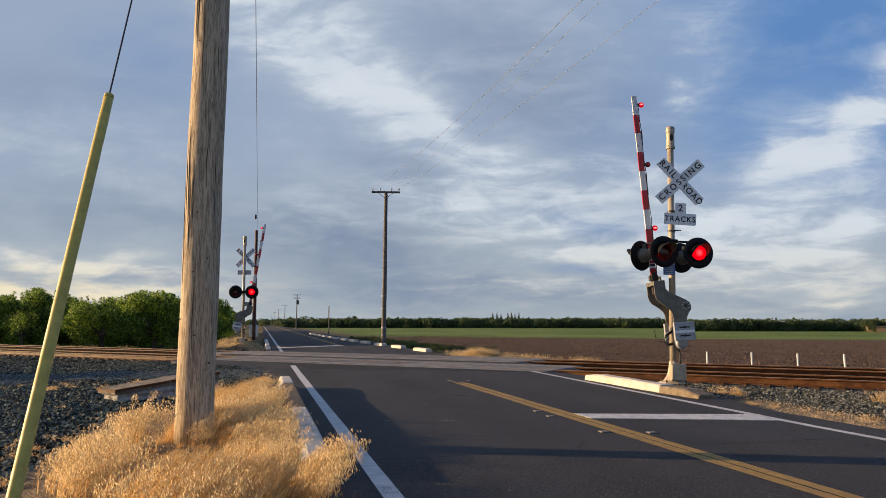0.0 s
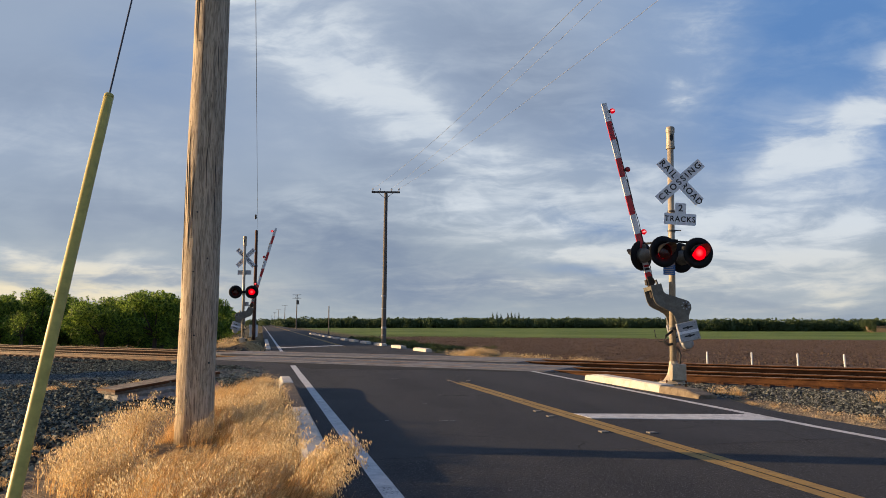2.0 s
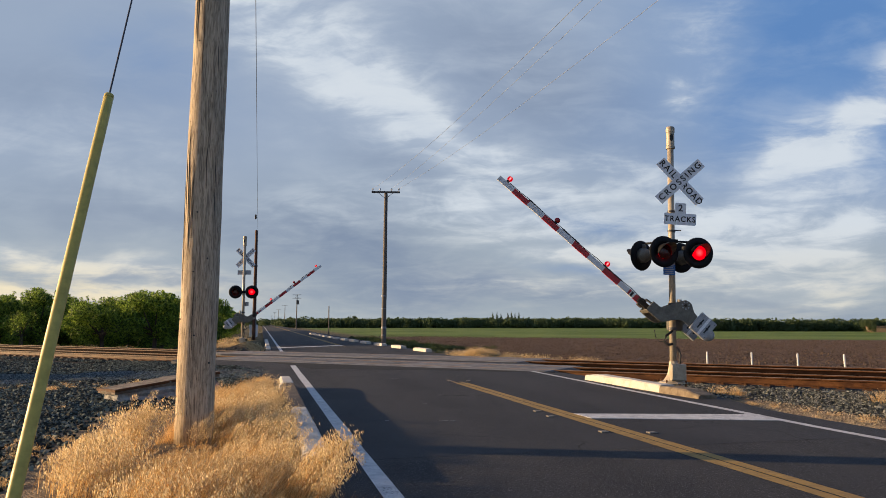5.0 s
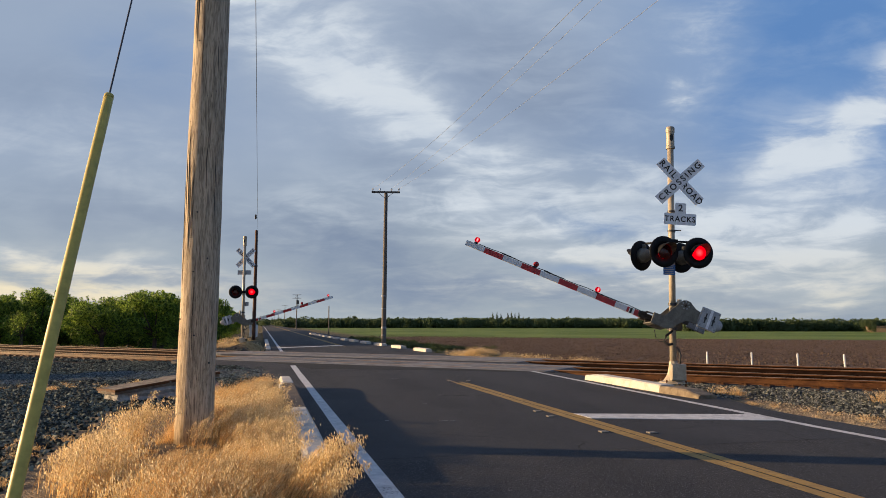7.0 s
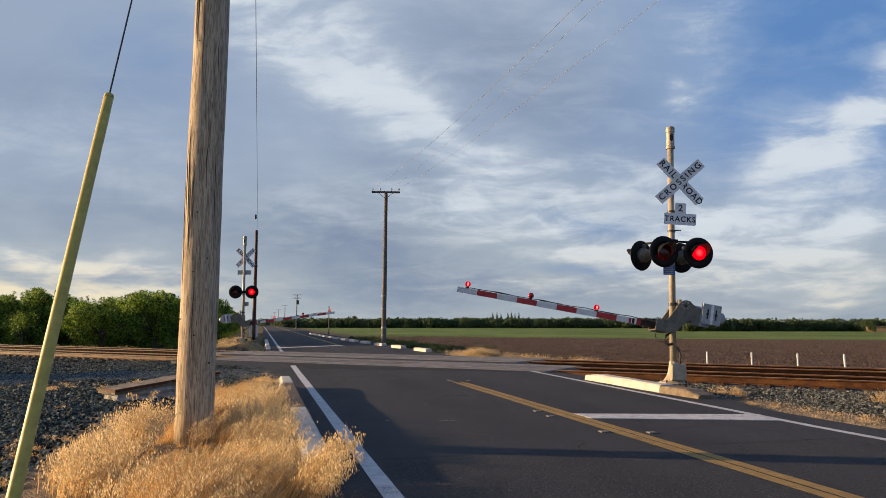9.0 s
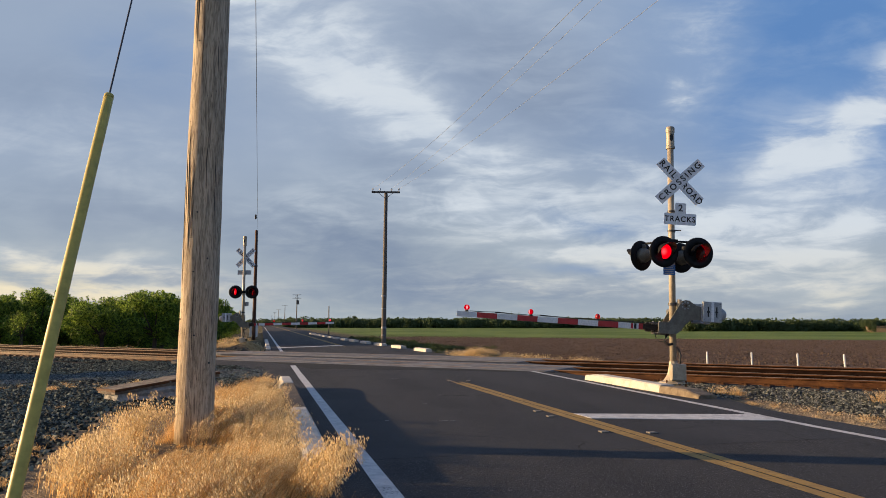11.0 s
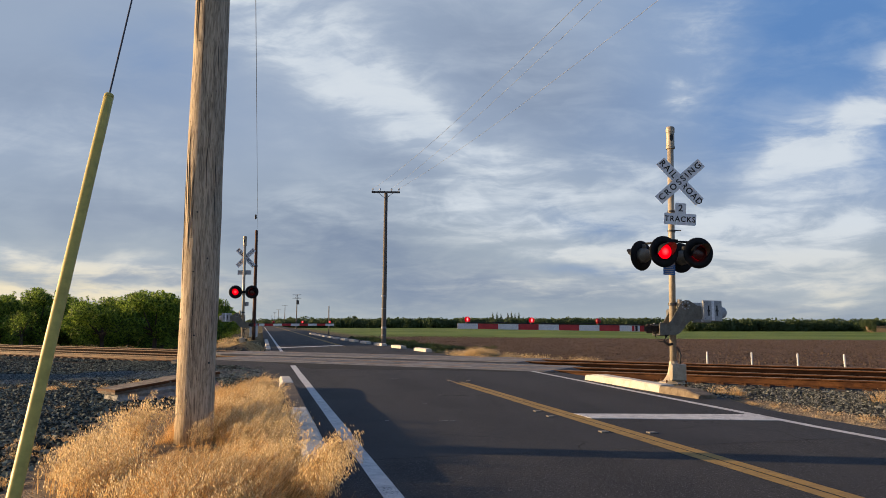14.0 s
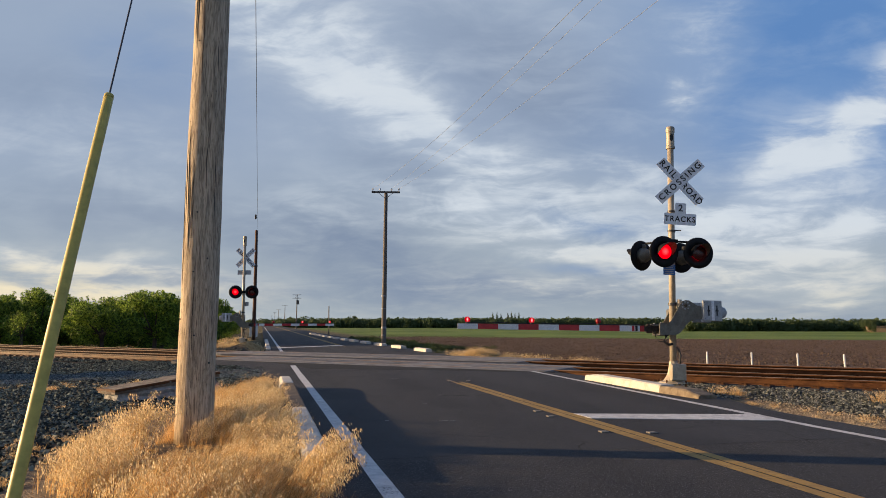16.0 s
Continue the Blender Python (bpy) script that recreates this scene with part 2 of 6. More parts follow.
def asphalt_material(name, coarse):
    """Bound chippings: dark binder, paler stones, wheel tracks along the road, hairline cracks. coarse: 0 rolled smooth, 1 open and rough."""
    m = bpy.data.materials.new(name)
    m.use_nodes = True
    N = Net(m.node_tree)
    p = N.n("NewGeometry").outputs["Position"]
    across = N.vec("DOT_PRODUCT", p, (0.9703, 0.2419, 0))
    broad = N.noise(p, 0.35, 5.0, 0.6, 0.5)
    mid = N.noise(p, 5.0, 5.0, 0.7)
    chip = N.noise(p, 75.0 - 20.0 * coarse, 2.0, 0.75)
    chip2 = N.noise(p, 30.0, 4.0, 0.85)
    col = N.mix(N.span(broad, 0.3, 0.7), (0.031, 0.032, 0.036, 1), (0.048, 0.049, 0.051, 1))
    wheel = N.math("ABSOLUTE", N.math("SINE", N.math("MULTIPLY", N.math("ADD", across, 0.35), 1.85)))
    col = N.mix(N.span(wheel, 0.3, 0.9, 0.0, 0.35), col, (0.062, 0.061, 0.062, 1))
    col = N.mix(N.span(mid, 0.35, 0.7, 0.0, 0.4), col, (0.031, 0.032, 0.037, 1))
    col = N.mix(N.span(chip, 0.58, 0.68, 0.0, 0.35 + 0.5 * coarse), col, (0.23, 0.232, 0.235, 1))
    col = N.mix(N.span(chip2, 0.55, 0.68, 0.0, 0.25 + 0.2 * coarse), col, (0.098, 0.099, 0.102, 1))
    col = N.mix(N.span(chip2, 0.47, 0.36, 0.0, 0.45 + 0.45 * coarse), col, (0.007, 0.009, 0.011, 1))
    # tyre-polished streaks and drips along the lanes
    lane = N.n("Mapping")
    N.put(lane.inputs["Vector"], p)
    lane.inputs["Rotation"].default_value = (0, 0, radians(-14))
    lane.inputs["Scale"].default_value = (2.2, 0.16, 1)
    streaks = N.noise(lane.outputs[0], 1.0, 5.0, 0.6)
    col = N.mix(N.span(streaks, 0.5, 0.7, 0.0, 0.45), col, (0.026, 0.027, 0.032, 1))
    cell = N.n("TexVoronoi", feature="DISTANCE_TO_EDGE")
    N.put(cell.inputs["Vector"], N.vec("ADD", p, N.vnoise(p, 1.3, 4.0)))
    cell.inputs["Scale"].default_value = 0.45
    crack = N.math("MULTIPLY", N.span(cell.outputs["Distance"], 0.010, 0.002), N.span(broad, 0.48, 0.62))
    col = N.mix(N.math("MULTIPLY", crack, 0.7), col, (0.008, 0.008, 0.008, 1))
    s = N.n("BsdfPrincipled")
    N.put(s.inputs["Base Color"], col)
    s.inputs["Roughness"].default_value, s.inputs["Specular IOR Level"].default_value = 0.85, 0.16
    bp = N.n("Bump")
    bp.inputs["Strength"].default_value, bp.inputs["Distance"].default_value = 1.0, 0.004 + 0.008 * coarse
    N.put(bp.inputs["Height"], N.math("ADD", chip, chip2))
    N.put(s.inputs["Normal"], bp.outputs[0])
    N.put(N.n("OutputMaterial").inputs[0], s.outputs[0])
    return m


def paint_material(name, fresh, dull, wear):
    """Thermoplastic road paint: scuffed, with chips worn down to the dark stone."""
    m = bpy.data.materials.new(name)
    m.use_nodes = True
    N = Net(m.node_tree)
    p = N.n("NewGeometry").outputs["Position"]
    broad, pits, scuff = N.noise(p, 1.6, 4.0, 0.6), N.noise(p, 42.0, 4.0, 0.75), N.noise(p, 7.0, 5.0, 0.7, 0.6)
    col = N.mix(N.span(scuff, 0.35, 0.65), (*dull, 1), (*fresh, 1))
    lost = N.span(N.math("ADD", pits, N.math("MULTIPLY", N.math("SUBTRACT", broad, 0.5), 0.55)), 0.66 - wear, 0.74 - wear)
    col = N.mix(N.math("MULTIPLY", lost, 0.85), col, (0.03, 0.03, 0.031, 1))
    s = N.n("BsdfPrincipled")
    N.put(s.inputs["Base Color"], col)
    s.inputs["Roughness"].default_value, s.inputs["Specular IOR Level"].default_value = 0.75, 0.3
    bp = N.n("Bump")
    bp.inputs["Strength"].default_value, bp.inputs["Distance"].default_value = 0.6, 0.004
    N.put(bp.inputs["Height"], pits)
    N.put(s.inputs["Normal"], bp.outputs[0])
    N.put(N.n("OutputMaterial").inputs[0], s.outputs[0])
    return m


def timber_material():
    """Grey-brown weathered pole: long fibres, dark drying checks, paler worn ridges."""
    m = bpy.data.materials.new("weathered_pole_timber")
    m.use_nodes = True
    N = Net(m.node_tree)
    p = N.n("TexCoord").outputs["Object"]

    def along(sx, sz, detail, distort=0.0):
        mp = N.n("Mapping")
        N.put(mp.inputs["Vector"], p)
        mp.inputs["Scale"].default_value = (sx, sx, sz)
        return N.noise(mp.outputs[0], 1.0, detail, 0.65, distort)

    fibre, streak_, check, patch = along(135, 8.0, 3.0, 0.3), along(38, 2.2, 5.0, 0.5), along(34, 1.8, 5.0, 0.6), along(5, 1.2, 4.0)
    col = N.mix(N.span(patch, 0.3, 0.7), (0.50, 0.385, 0.25, 1), (0.64, 0.52, 0.365, 1))
    col = N.mix(N.span(streak_, 0.38, 0.66, 0.0, 0.75), col, (0.16, 0.122, 0.088, 1))
    col = N.mix(N.span(fibre, 0.5, 0.66, 0.0, 0.85), col, (0.60, 0.50, 0.37, 1))
    col = N.mix(N.span(fibre, 0.47, 0.34, 0.0, 0.8), col, (0.10, 0.074, 0.052, 1))
    dark = N.span(check, 0.71, 0.76, 0.0, 0.8)
    col = N.mix(dark, col, (0.035, 0.026, 0.02, 1))
    s = N.n("BsdfPrincipled")
    N.put(s.inputs["Base Color"], col)
    s.inputs["Roughness"].default_value, s.inputs["Specular IOR Level"].default_value = 0.85, 0.25
    bp = N.n("Bump")
    bp.inputs["Strength"].default_value, bp.inputs["Distance"].default_value = 0.9, 0.006
    N.put(bp.inputs["Height"], N.math("SUBTRACT", N.math("ADD", fibre, streak_), dark))
    N.put(s.inputs["Normal"], bp.outputs[0])
    N.put(N.n("OutputMaterial").inputs[0], s.outputs[0])
    return m


asphalt = asphalt_material("worn_asphalt", 0.0)
coarse_asphalt = asphalt_material("open_coarse_asphalt", 1.0)
dark_asphalt = surface("darker_asphalt", (0.012, 0.013, 0.016), (0.020, 0.020, 0.023), 3.0, 0.85, 0, 0.4, fine=16, spec=0.2)
concrete = surface("crossing_concrete", (0.16, 0.161, 0.162), (0.245, 0.244, 0.24), 2.5, 0.95, 0, 0.3, dirt=(0.075, 0.068, 0.062), dirt_amount=0.6, vary=0.15, spec=0.15)
stained = surface("brown_stained_concrete", (0.075, 0.055, 0.042), (0.115, 0.085, 0.062), 4, 0.9, 0, 0.4)
old_concrete = surface("old_grey_concrete", (0.18, 0.165, 0.14), (0.26, 0.24, 0.205), 4, 0.9, 0, 0.4, dirt=(0.13, 0.11, 0.09), dirt_amount=0.6)
brown_slab = surface("brown_weathered_concrete", (0.12, 0.095, 0.072), (0.25, 0.205, 0.16), 5, 0.9, 0, 0.5, dirt=(0.06, 0.048, 0.038), dirt_amount=0.7)
pale_concrete = surface("pale_broken_concrete", (0.26, 0.255, 0.245), (0.42, 0.41, 0.385), 6, 0.9, 0, 0.5, dirt=(0.12, 0.11, 0.10), dirt_amount=0.6)
white_paint = paint_material("worn_white_road_paint", (0.62, 0.61, 0.59), (0.44, 0.44, 0.44), 0.055)
curb_paint = surface("white_kerb_paint", (0.52, 0.48, 0.41), (0.64, 0.60, 0.53), 4.0, 0.75, 0, 0.25, dirt=(0.36, 0.32, 0.26), dirt_amount=0.3)
grey_scrap = paint_material("scuffed_white_road_paint", (0.30, 0.30, 0.29), (0.14, 0.14, 0.14), 0.10)
scuffed_paint = paint_material("scuffed_yellow_road_paint", (0.36, 0.24, 0.08), (0.20, 0.14, 0.07), 0.16)
yellow_paint = paint_material("worn_yellow_road_paint", (0.38, 0.235, 0.06), (0.26, 0.165, 0.05), 0.055)
rust = surface("rusty_rail_steel", (0.062, 0.024, 0.009), (0.135, 0.058, 0.020), 4.0, 0.6, 0.0, 0.2, dirt=(0.022, 0.011, 0.007), dirt_amount=0.5, stretch=(0.3, 1, 1), spec=0.22)
rail_top = surface("polished_rail_head", (0.22, 0.15, 0.10), (0.32, 0.24, 0.18), 3.0, 0.6, 0.1, 0.0, spec=0.2)
# near-black: the shade under the rail head is put into this colour
rail_web = surface("shaded_rail_web", (0.008, 0.005, 0.004), (0.022, 0.011, 0.007), 3.0, 0.95, 0.0, 0.1, spec=0.05)
verge_dust = surface("dusty_tan_concrete", (0.13, 0.10, 0.068), (0.24, 0.19, 0.13), 9.0, 0.95, 0, 0.6)
tie_wood = surface("creosoted_timber", (0.035, 0.026, 0.02), (0.06, 0.045, 0.034), 6, 0.9, 0, 0.4)
pole_wood = timber_material()
brown_pole = surface("creosoted_pole_timber", (0.085, 0.034, 0.018), (0.125, 0.050, 0.027), 6.0, 0.85, 0, 0.4, stretch=(3, 3, 0.1))
far_pole = surface("grey_pole_timber", (0.11, 0.096, 0.085), (0.165, 0.145, 0.125), 6.0, 0.85, 0, 0.4, stretch=(3, 3, 0.1))
guard_yellow = surface("yellow_plastic_guard", (0.52, 0.40, 0.075), (0.58, 0.45, 0.09), 3.0, 0.55, 0, 0.05, dirt=(0.38, 0.31, 0.09), dirt_amount=0.5)
wire_grey = surface("stranded_steel_wire", (0.06, 0.06, 0.065), (0.09, 0.09, 0.095), 30, 0.5, 0.5, 0.1)
line_grey = surface("weathered_conductor", (0.22, 0.24, 0.28), (0.28, 0.30, 0.34), 30, 0.6, 0.2, 0)
rubber = surface("black_rubber_cable", (0.012, 0.012, 0.012), (0.02, 0.02, 0.02), 30, 0.6, 0, 0)
straw = islands("dry_oat_straw", (0.36, 0.19, 0.060), (1.0, 0.69, 0.32), 0.7, 0.5, 1.5)
stalk = islands("dark_dry_stalks", (0.16, 0.085, 0.035), (0.80, 0.58, 0.30), 0.7, 0.3, 2.0)
field_straw = islands("bleached_field_grass", (0.44, 0.30, 0.13), (0.80, 0.60, 0.33), 0.8, 0.3, 0.4)
oats = islands("pale_oat_husks", (0.50, 0.355, 0.165), (0.98, 0.82, 0.53), 0.6, 0.5, 2.0)
leaf = islands("orchard_leaf", (0.032, 0.076, 0.011), (0.38, 0.52, 0.07), 0.55, 0.5, 0.8, 1.6)
# paler and flatter than the near leaf: distance haze is mixed into the colour
far_leaf = islands("hazy_orchard_leaf", (0.066, 0.100, 0.046), (0.105, 0.145, 0.062), 0.8, 0.3, 0.02)
bark = surface("tree_bark", (0.06, 0.045, 0.035), (0.10, 0.075, 0.055), 9, 0.9, 0, 0.5)
stone = islands("ballast_stone", (0.009, 0.0155, 0.014), (0.20, 0.245, 0.212), 0.85, 0, 0.5, 2.6)
path_grit = islands("fine_path_grit", (0.03, 0.048, 0.055), (0.24, 0.29, 0.30), 0.9, 0, 0.5, 1.6)
soil_clod = islands("ploughed_soil_clod", (0.046, 0.030, 0.022), (0.16, 0.11, 0.078), 0.95, 0, 0.3)
tan_grit = islands("tan_verge_grit", (0.12, 0.09, 0.06), (0.44, 0.36, 0.25), 0.95, 0, 0.5)
# ballast stone again, made paler: the sunlight on the right is in its colour
stone_lit = islands("sunlit_gravel", (0.022, 0.026, 0.024), (0.31, 0.315, 0.275), 0.9, 0, 0.5, 2.4)
gate_red = surface("unlit_red_gate_lamp", (0.28, 0.008, 0.012), (0.36, 0.012, 0.016), 30, 0.25, 0, 0.1)
weed = islands("roadside_weed_leaf", (0.026, 0.05, 0.016), (0.11, 0.14, 0.05), 0.8, 0.2, 0.8)
post_white = surface("white_plastic_post", (0.68, 0.68, 0.66), (0.76, 0.76, 0.74), 10, 0.5, 0, 0)
shed_tan = surface("tan_shed_wall", (0.22, 0.16, 0.10), (0.28, 0.21, 0.14), 2, 0.8, 0, 0.1)

# ---------------------------------------------------------------- plan: road and track directions
ROAD_E = Vector((-0.2419, 0.9703, 0))      # along the road, away
ROAD_R = Vector((0.9703, 0.2419, 0))       # across it, to its right
TRACK_N = Vector((0.508, 0.8614, 0))       # across the tracks, away
TRACK_D = Vector((0.8614, -0.508, 0))      # along them, to the right
EAST_RAIL = (19.05, 20.55, 22.90, 24.40)   # distance of each rail across


def on_road(l, a, z=0.0):
    return ROAD_R * l + ROAD_E * a + Vector((0, 0, z))


def on_track(c, s, z=0.0):
    return TRACK_N * c + TRACK_D * s + Vector((0, 0, z))


def finish(name, bm, mat, smooth=False):
    bmesh.ops.recalc_face_normals(bm, faces=bm.faces)
    me = bpy.data.meshes.new(name)
    bm.to_mesh(me)
    bm.free()
    for m in (mat if isinstance(mat, (list, tuple)) else (mat,)):
        me.materials.append(m)
    if smooth:
        for p in me.polygons:
            p.use_smooth = True
    return me


def part(name, bm, mat, parent=None, label="", smooth=False, at=None):
    ob = new(name, finish(name, bm, mat, smooth))
    if parent:
        ob.parent = parent
    if at is not None:
        ob.matrix_basis = at
    if label:
        ob["label"] = label
    return ob


def thing(name, x, y, z, rz, label, category, group="", kind=""):
    ob = new(name)
    ob.matrix_basis = pose(x, y, z, 0, 0, rz)
    return tagged(ob, label, category, group, kind)


def box(bm, x0, x1, y0, y1, z0, z1, bevel=0.0):
    r = bmesh.ops.create_cube(bm, size=1.0)
    for q in r["verts"]:
        q.co = Vector(((x0 + x1) / 2 + q.co.x * (x1 - x0), (y0 + y1) / 2 + q.co.y * (y1 - y0), (z0 + z1) / 2 + q.co.z * (z1 - z0)))
    if bevel:
        es = list({e for q in r["verts"] for e in q.link_edges})
        bmesh.ops.bevel(bm, geom=es, offset=bevel, segments=2, affect="EDGES", profile=0.5)
    return bm


def ring(bm, path, radii, seg=16, caps=True):
    """A tube along path with a radius at each point."""
    rows = []
    for i, (p, r) in enumerate(zip(path, radii)):
        p = Vector(p)
        d = (Vector(path[min(i + 1, len(path) - 1)]) - Vector(path[max(i - 1, 0)])).normalized()
        a = d.orthogonal().normalized() if abs(d.z) < 0.95 else Vector((1, 0, 0))
        a = (a - d * a.dot(d)).normalized()
        b = d.cross(a)
        rows.append([bm.verts.new(p + (a * math.cos(k * math.tau / seg) + b * math.sin(k * math.tau / seg)) * r) for k in range(seg)])
    for lo, hi in zip(rows, rows[1:]):
        for k in range(seg):
            bm.faces.new((lo[k], lo[(k + 1) % seg], hi[(k + 1) % seg], hi[k]))
    if caps:
        bm.faces.new(rows[0]), bm.faces.new(rows[-1])
    return bm


def lathe(bm, profile, seg=24, axis="z"):
    """Turn (radius, height) pairs about an axis through the origin."""
    rows = []
    for r, h in profile:
        row = []
        for k in range(seg):
            x, y = r * math.cos(k * math.tau / seg), r * math.sin(k * math.tau / seg)
            row.append(bm.verts.new((x, y, h) if axis == "z" else (x, h, y)))
        rows.append(row)
    for lo, hi in zip(rows, rows[1:]):
        for k in range(seg):
            bm.faces.new((lo[k], lo[(k + 1) % seg], hi[(k + 1) % seg], hi[k]))
    bm.faces.new(rows[0]), bm.faces.new(rows[-1])
    return bm


def slab(bm, outline, y0, y1):
    """An upright plate: an outline in x and z, from y0 to y1."""
    a = [bm.verts.new((x, y0, z)) for x, z in outline]
    b = [bm.verts.new((x, y1, z)) for x, z in outline]
    bm.faces.new(a), bm.faces.new(b[::-1])
    for k in range(len(a)):
        bm.faces.new((a[k], a[(k + 1) % len(a)], b[(k + 1) % len(a)], b[k]))
    return bm


def sheet(bm, corners, z0, z1):
    """A lying plate over ground corners (Vectors)."""
    a = [bm.verts.new((p.x, p.y, z1)) for p in corners]
    b = [bm.verts.new((p.x, p.y, z0)) for p in corners]
    bm.faces.new(a), bm.faces.new(b[::-1])
    for k in range(len(a)):
        bm.faces.new((a[k], a[(k + 1) % len(a)], b[(k + 1) % len(a)], b[k]))
    return bm


def lettering(name, text, size, parent, m, mat=None, label="", squeeze=1.0, space=1.2):
    cu = bpy.data.curves.new(name, "FONT")
    cu.body, cu.size, cu.align_x, cu.align_y, cu.extrude, cu.offset = text, size, "CENTER", "CENTER", 0.0012, 0.0035
    cu.space_character = space
    tmp = new(name, cu)
    bpy.context.view_layer.update()
    me = bpy.data.meshes.new_from_object(tmp.evaluated_get(bpy.context.evaluated_depsgraph_get()))
    bpy.data.objects.remove(tmp)
    me.materials.clear()
    me.materials.append(mat or ink)
    ob = new(name, me)
    ob.parent = parent
    ob.matrix_basis = m @ Matrix.Diagonal((squeeze, 1, 1, 1))
    if label:
        ob["label"] = label
    return ob


bm_new = bmesh.new

# ---------------------------------------------------------------- ground, road, tracks


def ground_height(x, y):
    p = Vector((x, y, 0))
    c, l = p.dot(TRACK_N), p.dot(ROAD_R)

    def ease(v, a, b):
        t = min(1.0, max(0.0, (v - a) / (b - a)))
        return t * t * (3 - 2 * t)
    z = -0.05 - 0.14 * ease(c, 15.5, 17.6)
    z -= 0.40 * ease(c, 26.0, 28.5)
    # the ballast falls away under the ends of the sleepers
    z -= 0.045 * ease(c, 17.2, 18.4) * ease(-c, -25.4, -24.6) * ease(max(-l - 3.6, l - 8.8), 0.0, 1.5)
    near_road = max(0.0, 1 - max(0.0, -l, l - 8.0) / 5.0)
    if c > 26:
        z += 0.34 * near_road * (1 - ease(c, 60, 140) * 0.3)
    if c < 17 and l < 0.2:
        z += 0.05 * ease(l, -4.0, -1.0) - 0.10 * ease(-l, 3.6, 6.0)
    z += 0.03 * noise.noise(Vector((x * 0.6, y * 0.6, 0))) * (1 if abs(x) + abs(y) < 120 else 0)
    m_ = max(0.0, 1 - math.hypot(x + 10.2, (y - 37.5) * 0.6) / 3.4)
    z += 0.42 * m_ * m_ * (3 - 2 * m_) * (l < -0.2)
    if -0.6 < l < 8.2 and c > 15:
        z = min(z, -0.04)
    return z


def axis_steps(lo, hi, step, far):
    out = [lo + step * i for i in range(int((hi - lo) / step) + 1)]
    d, q = step, out[-1]
    while q < far:
        d *= 1.35
        q += d
        out.append(q)
    d, q = step, out[0]
    while q > -far:
        d *= 1.35
        q -= d
        out.insert(0, q)
    return out


def ground_material():
    m = bpy.data.materials.new("field_and_verge_ground")
    m.use_nodes = True
    N = Net(m.node_tree)
    p = N.n("NewGeometry").outputs["Position"]
    c = N.vec("DOT_PRODUCT", p, TRACK_N)
    l = N.vec("DOT_PRODUCT", p, ROAD_R)
    a = N.vec("DOT_PRODUCT", p, ROAD_E)
    wob = N.math("MULTIPLY", N.math("SUBTRACT", N.noise(p, 0.25, 4.0), 0.5), 3.0)
    fine = N.noise(p, 9.0, 6.0, 0.7)
    mid = N.noise(p, 1.4, 5.0, 0.6)
    # plough soil, with rows along the road
    rows = N.n("TexWave", wave_type="BANDS", bands_direction="X")
    m2 = N.n("Mapping")
    N.put(m2.inputs["Vector"], p)
    m2.inputs["Rotation"].default_value = (0, 0, radians(-14))
    N.put(rows.inputs["Vector"], m2.outputs[0])
    rows.inputs["Scale"].default_value, rows.inputs["Distortion"].default_value = 0.35, 2.0
    soil = N.mix(N.span(fine, 0.35, 0.68), (0.050, 0.031, 0.022, 1), (0.21, 0.145, 0.10, 1))
    soil = N.mix(N.span(mid, 0.4, 0.7, 0.0, 0.5), soil, (0.085, 0.055, 0.04, 1))
    soil = N.mix(N.math("MULTIPLY", rows.outputs[0], 0.25), soil, (0.05, 0.032, 0.024, 1))
    crop = N.mix(N.span(N.noise(p, 0.05, 4.0), 0.35, 0.65), (0.11, 0.17, 0.034, 1), (0.175, 0.235, 0.06, 1))
    crop = N.mix(N.span(fine, 0.3, 0.7, 0.0, 0.4), crop, (0.05, 0.075, 0.02, 1))
    dirt = N.mix(N.span(mid, 0.35, 0.65), (0.13, 0.10, 0.07, 1), (0.24, 0.19, 0.13, 1))
    dirt = N.mix(N.span(fine, 0.45, 0.7, 0.0, 0.6), dirt, (0.30, 0.22, 0.12, 1))
    dry = N.mix(N.span(fine, 0.35, 0.65), (0.26, 0.17, 0.07, 1), (0.46, 0.33, 0.16, 1))
    weeds = N.mix(N.span(mid, 0.35, 0.6), (0.06, 0.068, 0.025, 1), (0.19, 0.145, 0.085, 1))
    grit = N.mix(N.span(N.noise(p, 26.0, 3.0, 0.6), 0.35, 0.65), (0.012, 0.013, 0.014, 1), (0.075, 0.076, 0.074, 1))
    grit = N.mix(N.span(mid, 0.6, 0.8, 0.0, 0.4), grit, (0.13, 0.10, 0.065, 1))
    # which lies where
    edge = N.math("ADD", N.vec("DOT_PRODUCT", p, (0.31, 0.95, 0)), wob)
    field = N.mix(N.span(edge, 91.0, 94.0), soil, crop)
    field = N.mix(N.span(N.math("ADD", l, wob), 17.0, 12.0), field, weeds)
    field = N.mix(N.span(N.math("ADD", c, wob), 29.5, 27.0), field, dry)
    near = N.mix(N.span(l, 6.0, 7.0), dirt, N.mix(N.span(N.math("ADD", l, N.math("MULTIPLY", wob, 0.25)), 8.1, 8.7), N.mix(N.span(fine, 0.35, 0.62), dirt, (0.40, 0.31, 0.19, 1)), grit))
    near = N.mix(N.span(N.math("ADD", l, N.math("MULTIPLY", wob, 0.45)), -2.1, -2.8), near, grit)
    near = N.mix(N.span(N.math("ADD", c, wob), 15.0, 16.0), near, grit)
    # a smooth path of fine blue-grey grit across the ballast
    sep = N.n("SeparateXYZ")
    N.put(sep.inputs[0], p)
    path = N.math("MULTIPLY", N.span(N.math("ADD", sep.outputs[1], N.math("MULTIPLY", wob, 0.2)), 16.9, 17.6), N.span(sep.outputs[1], 20.9, 20.2))
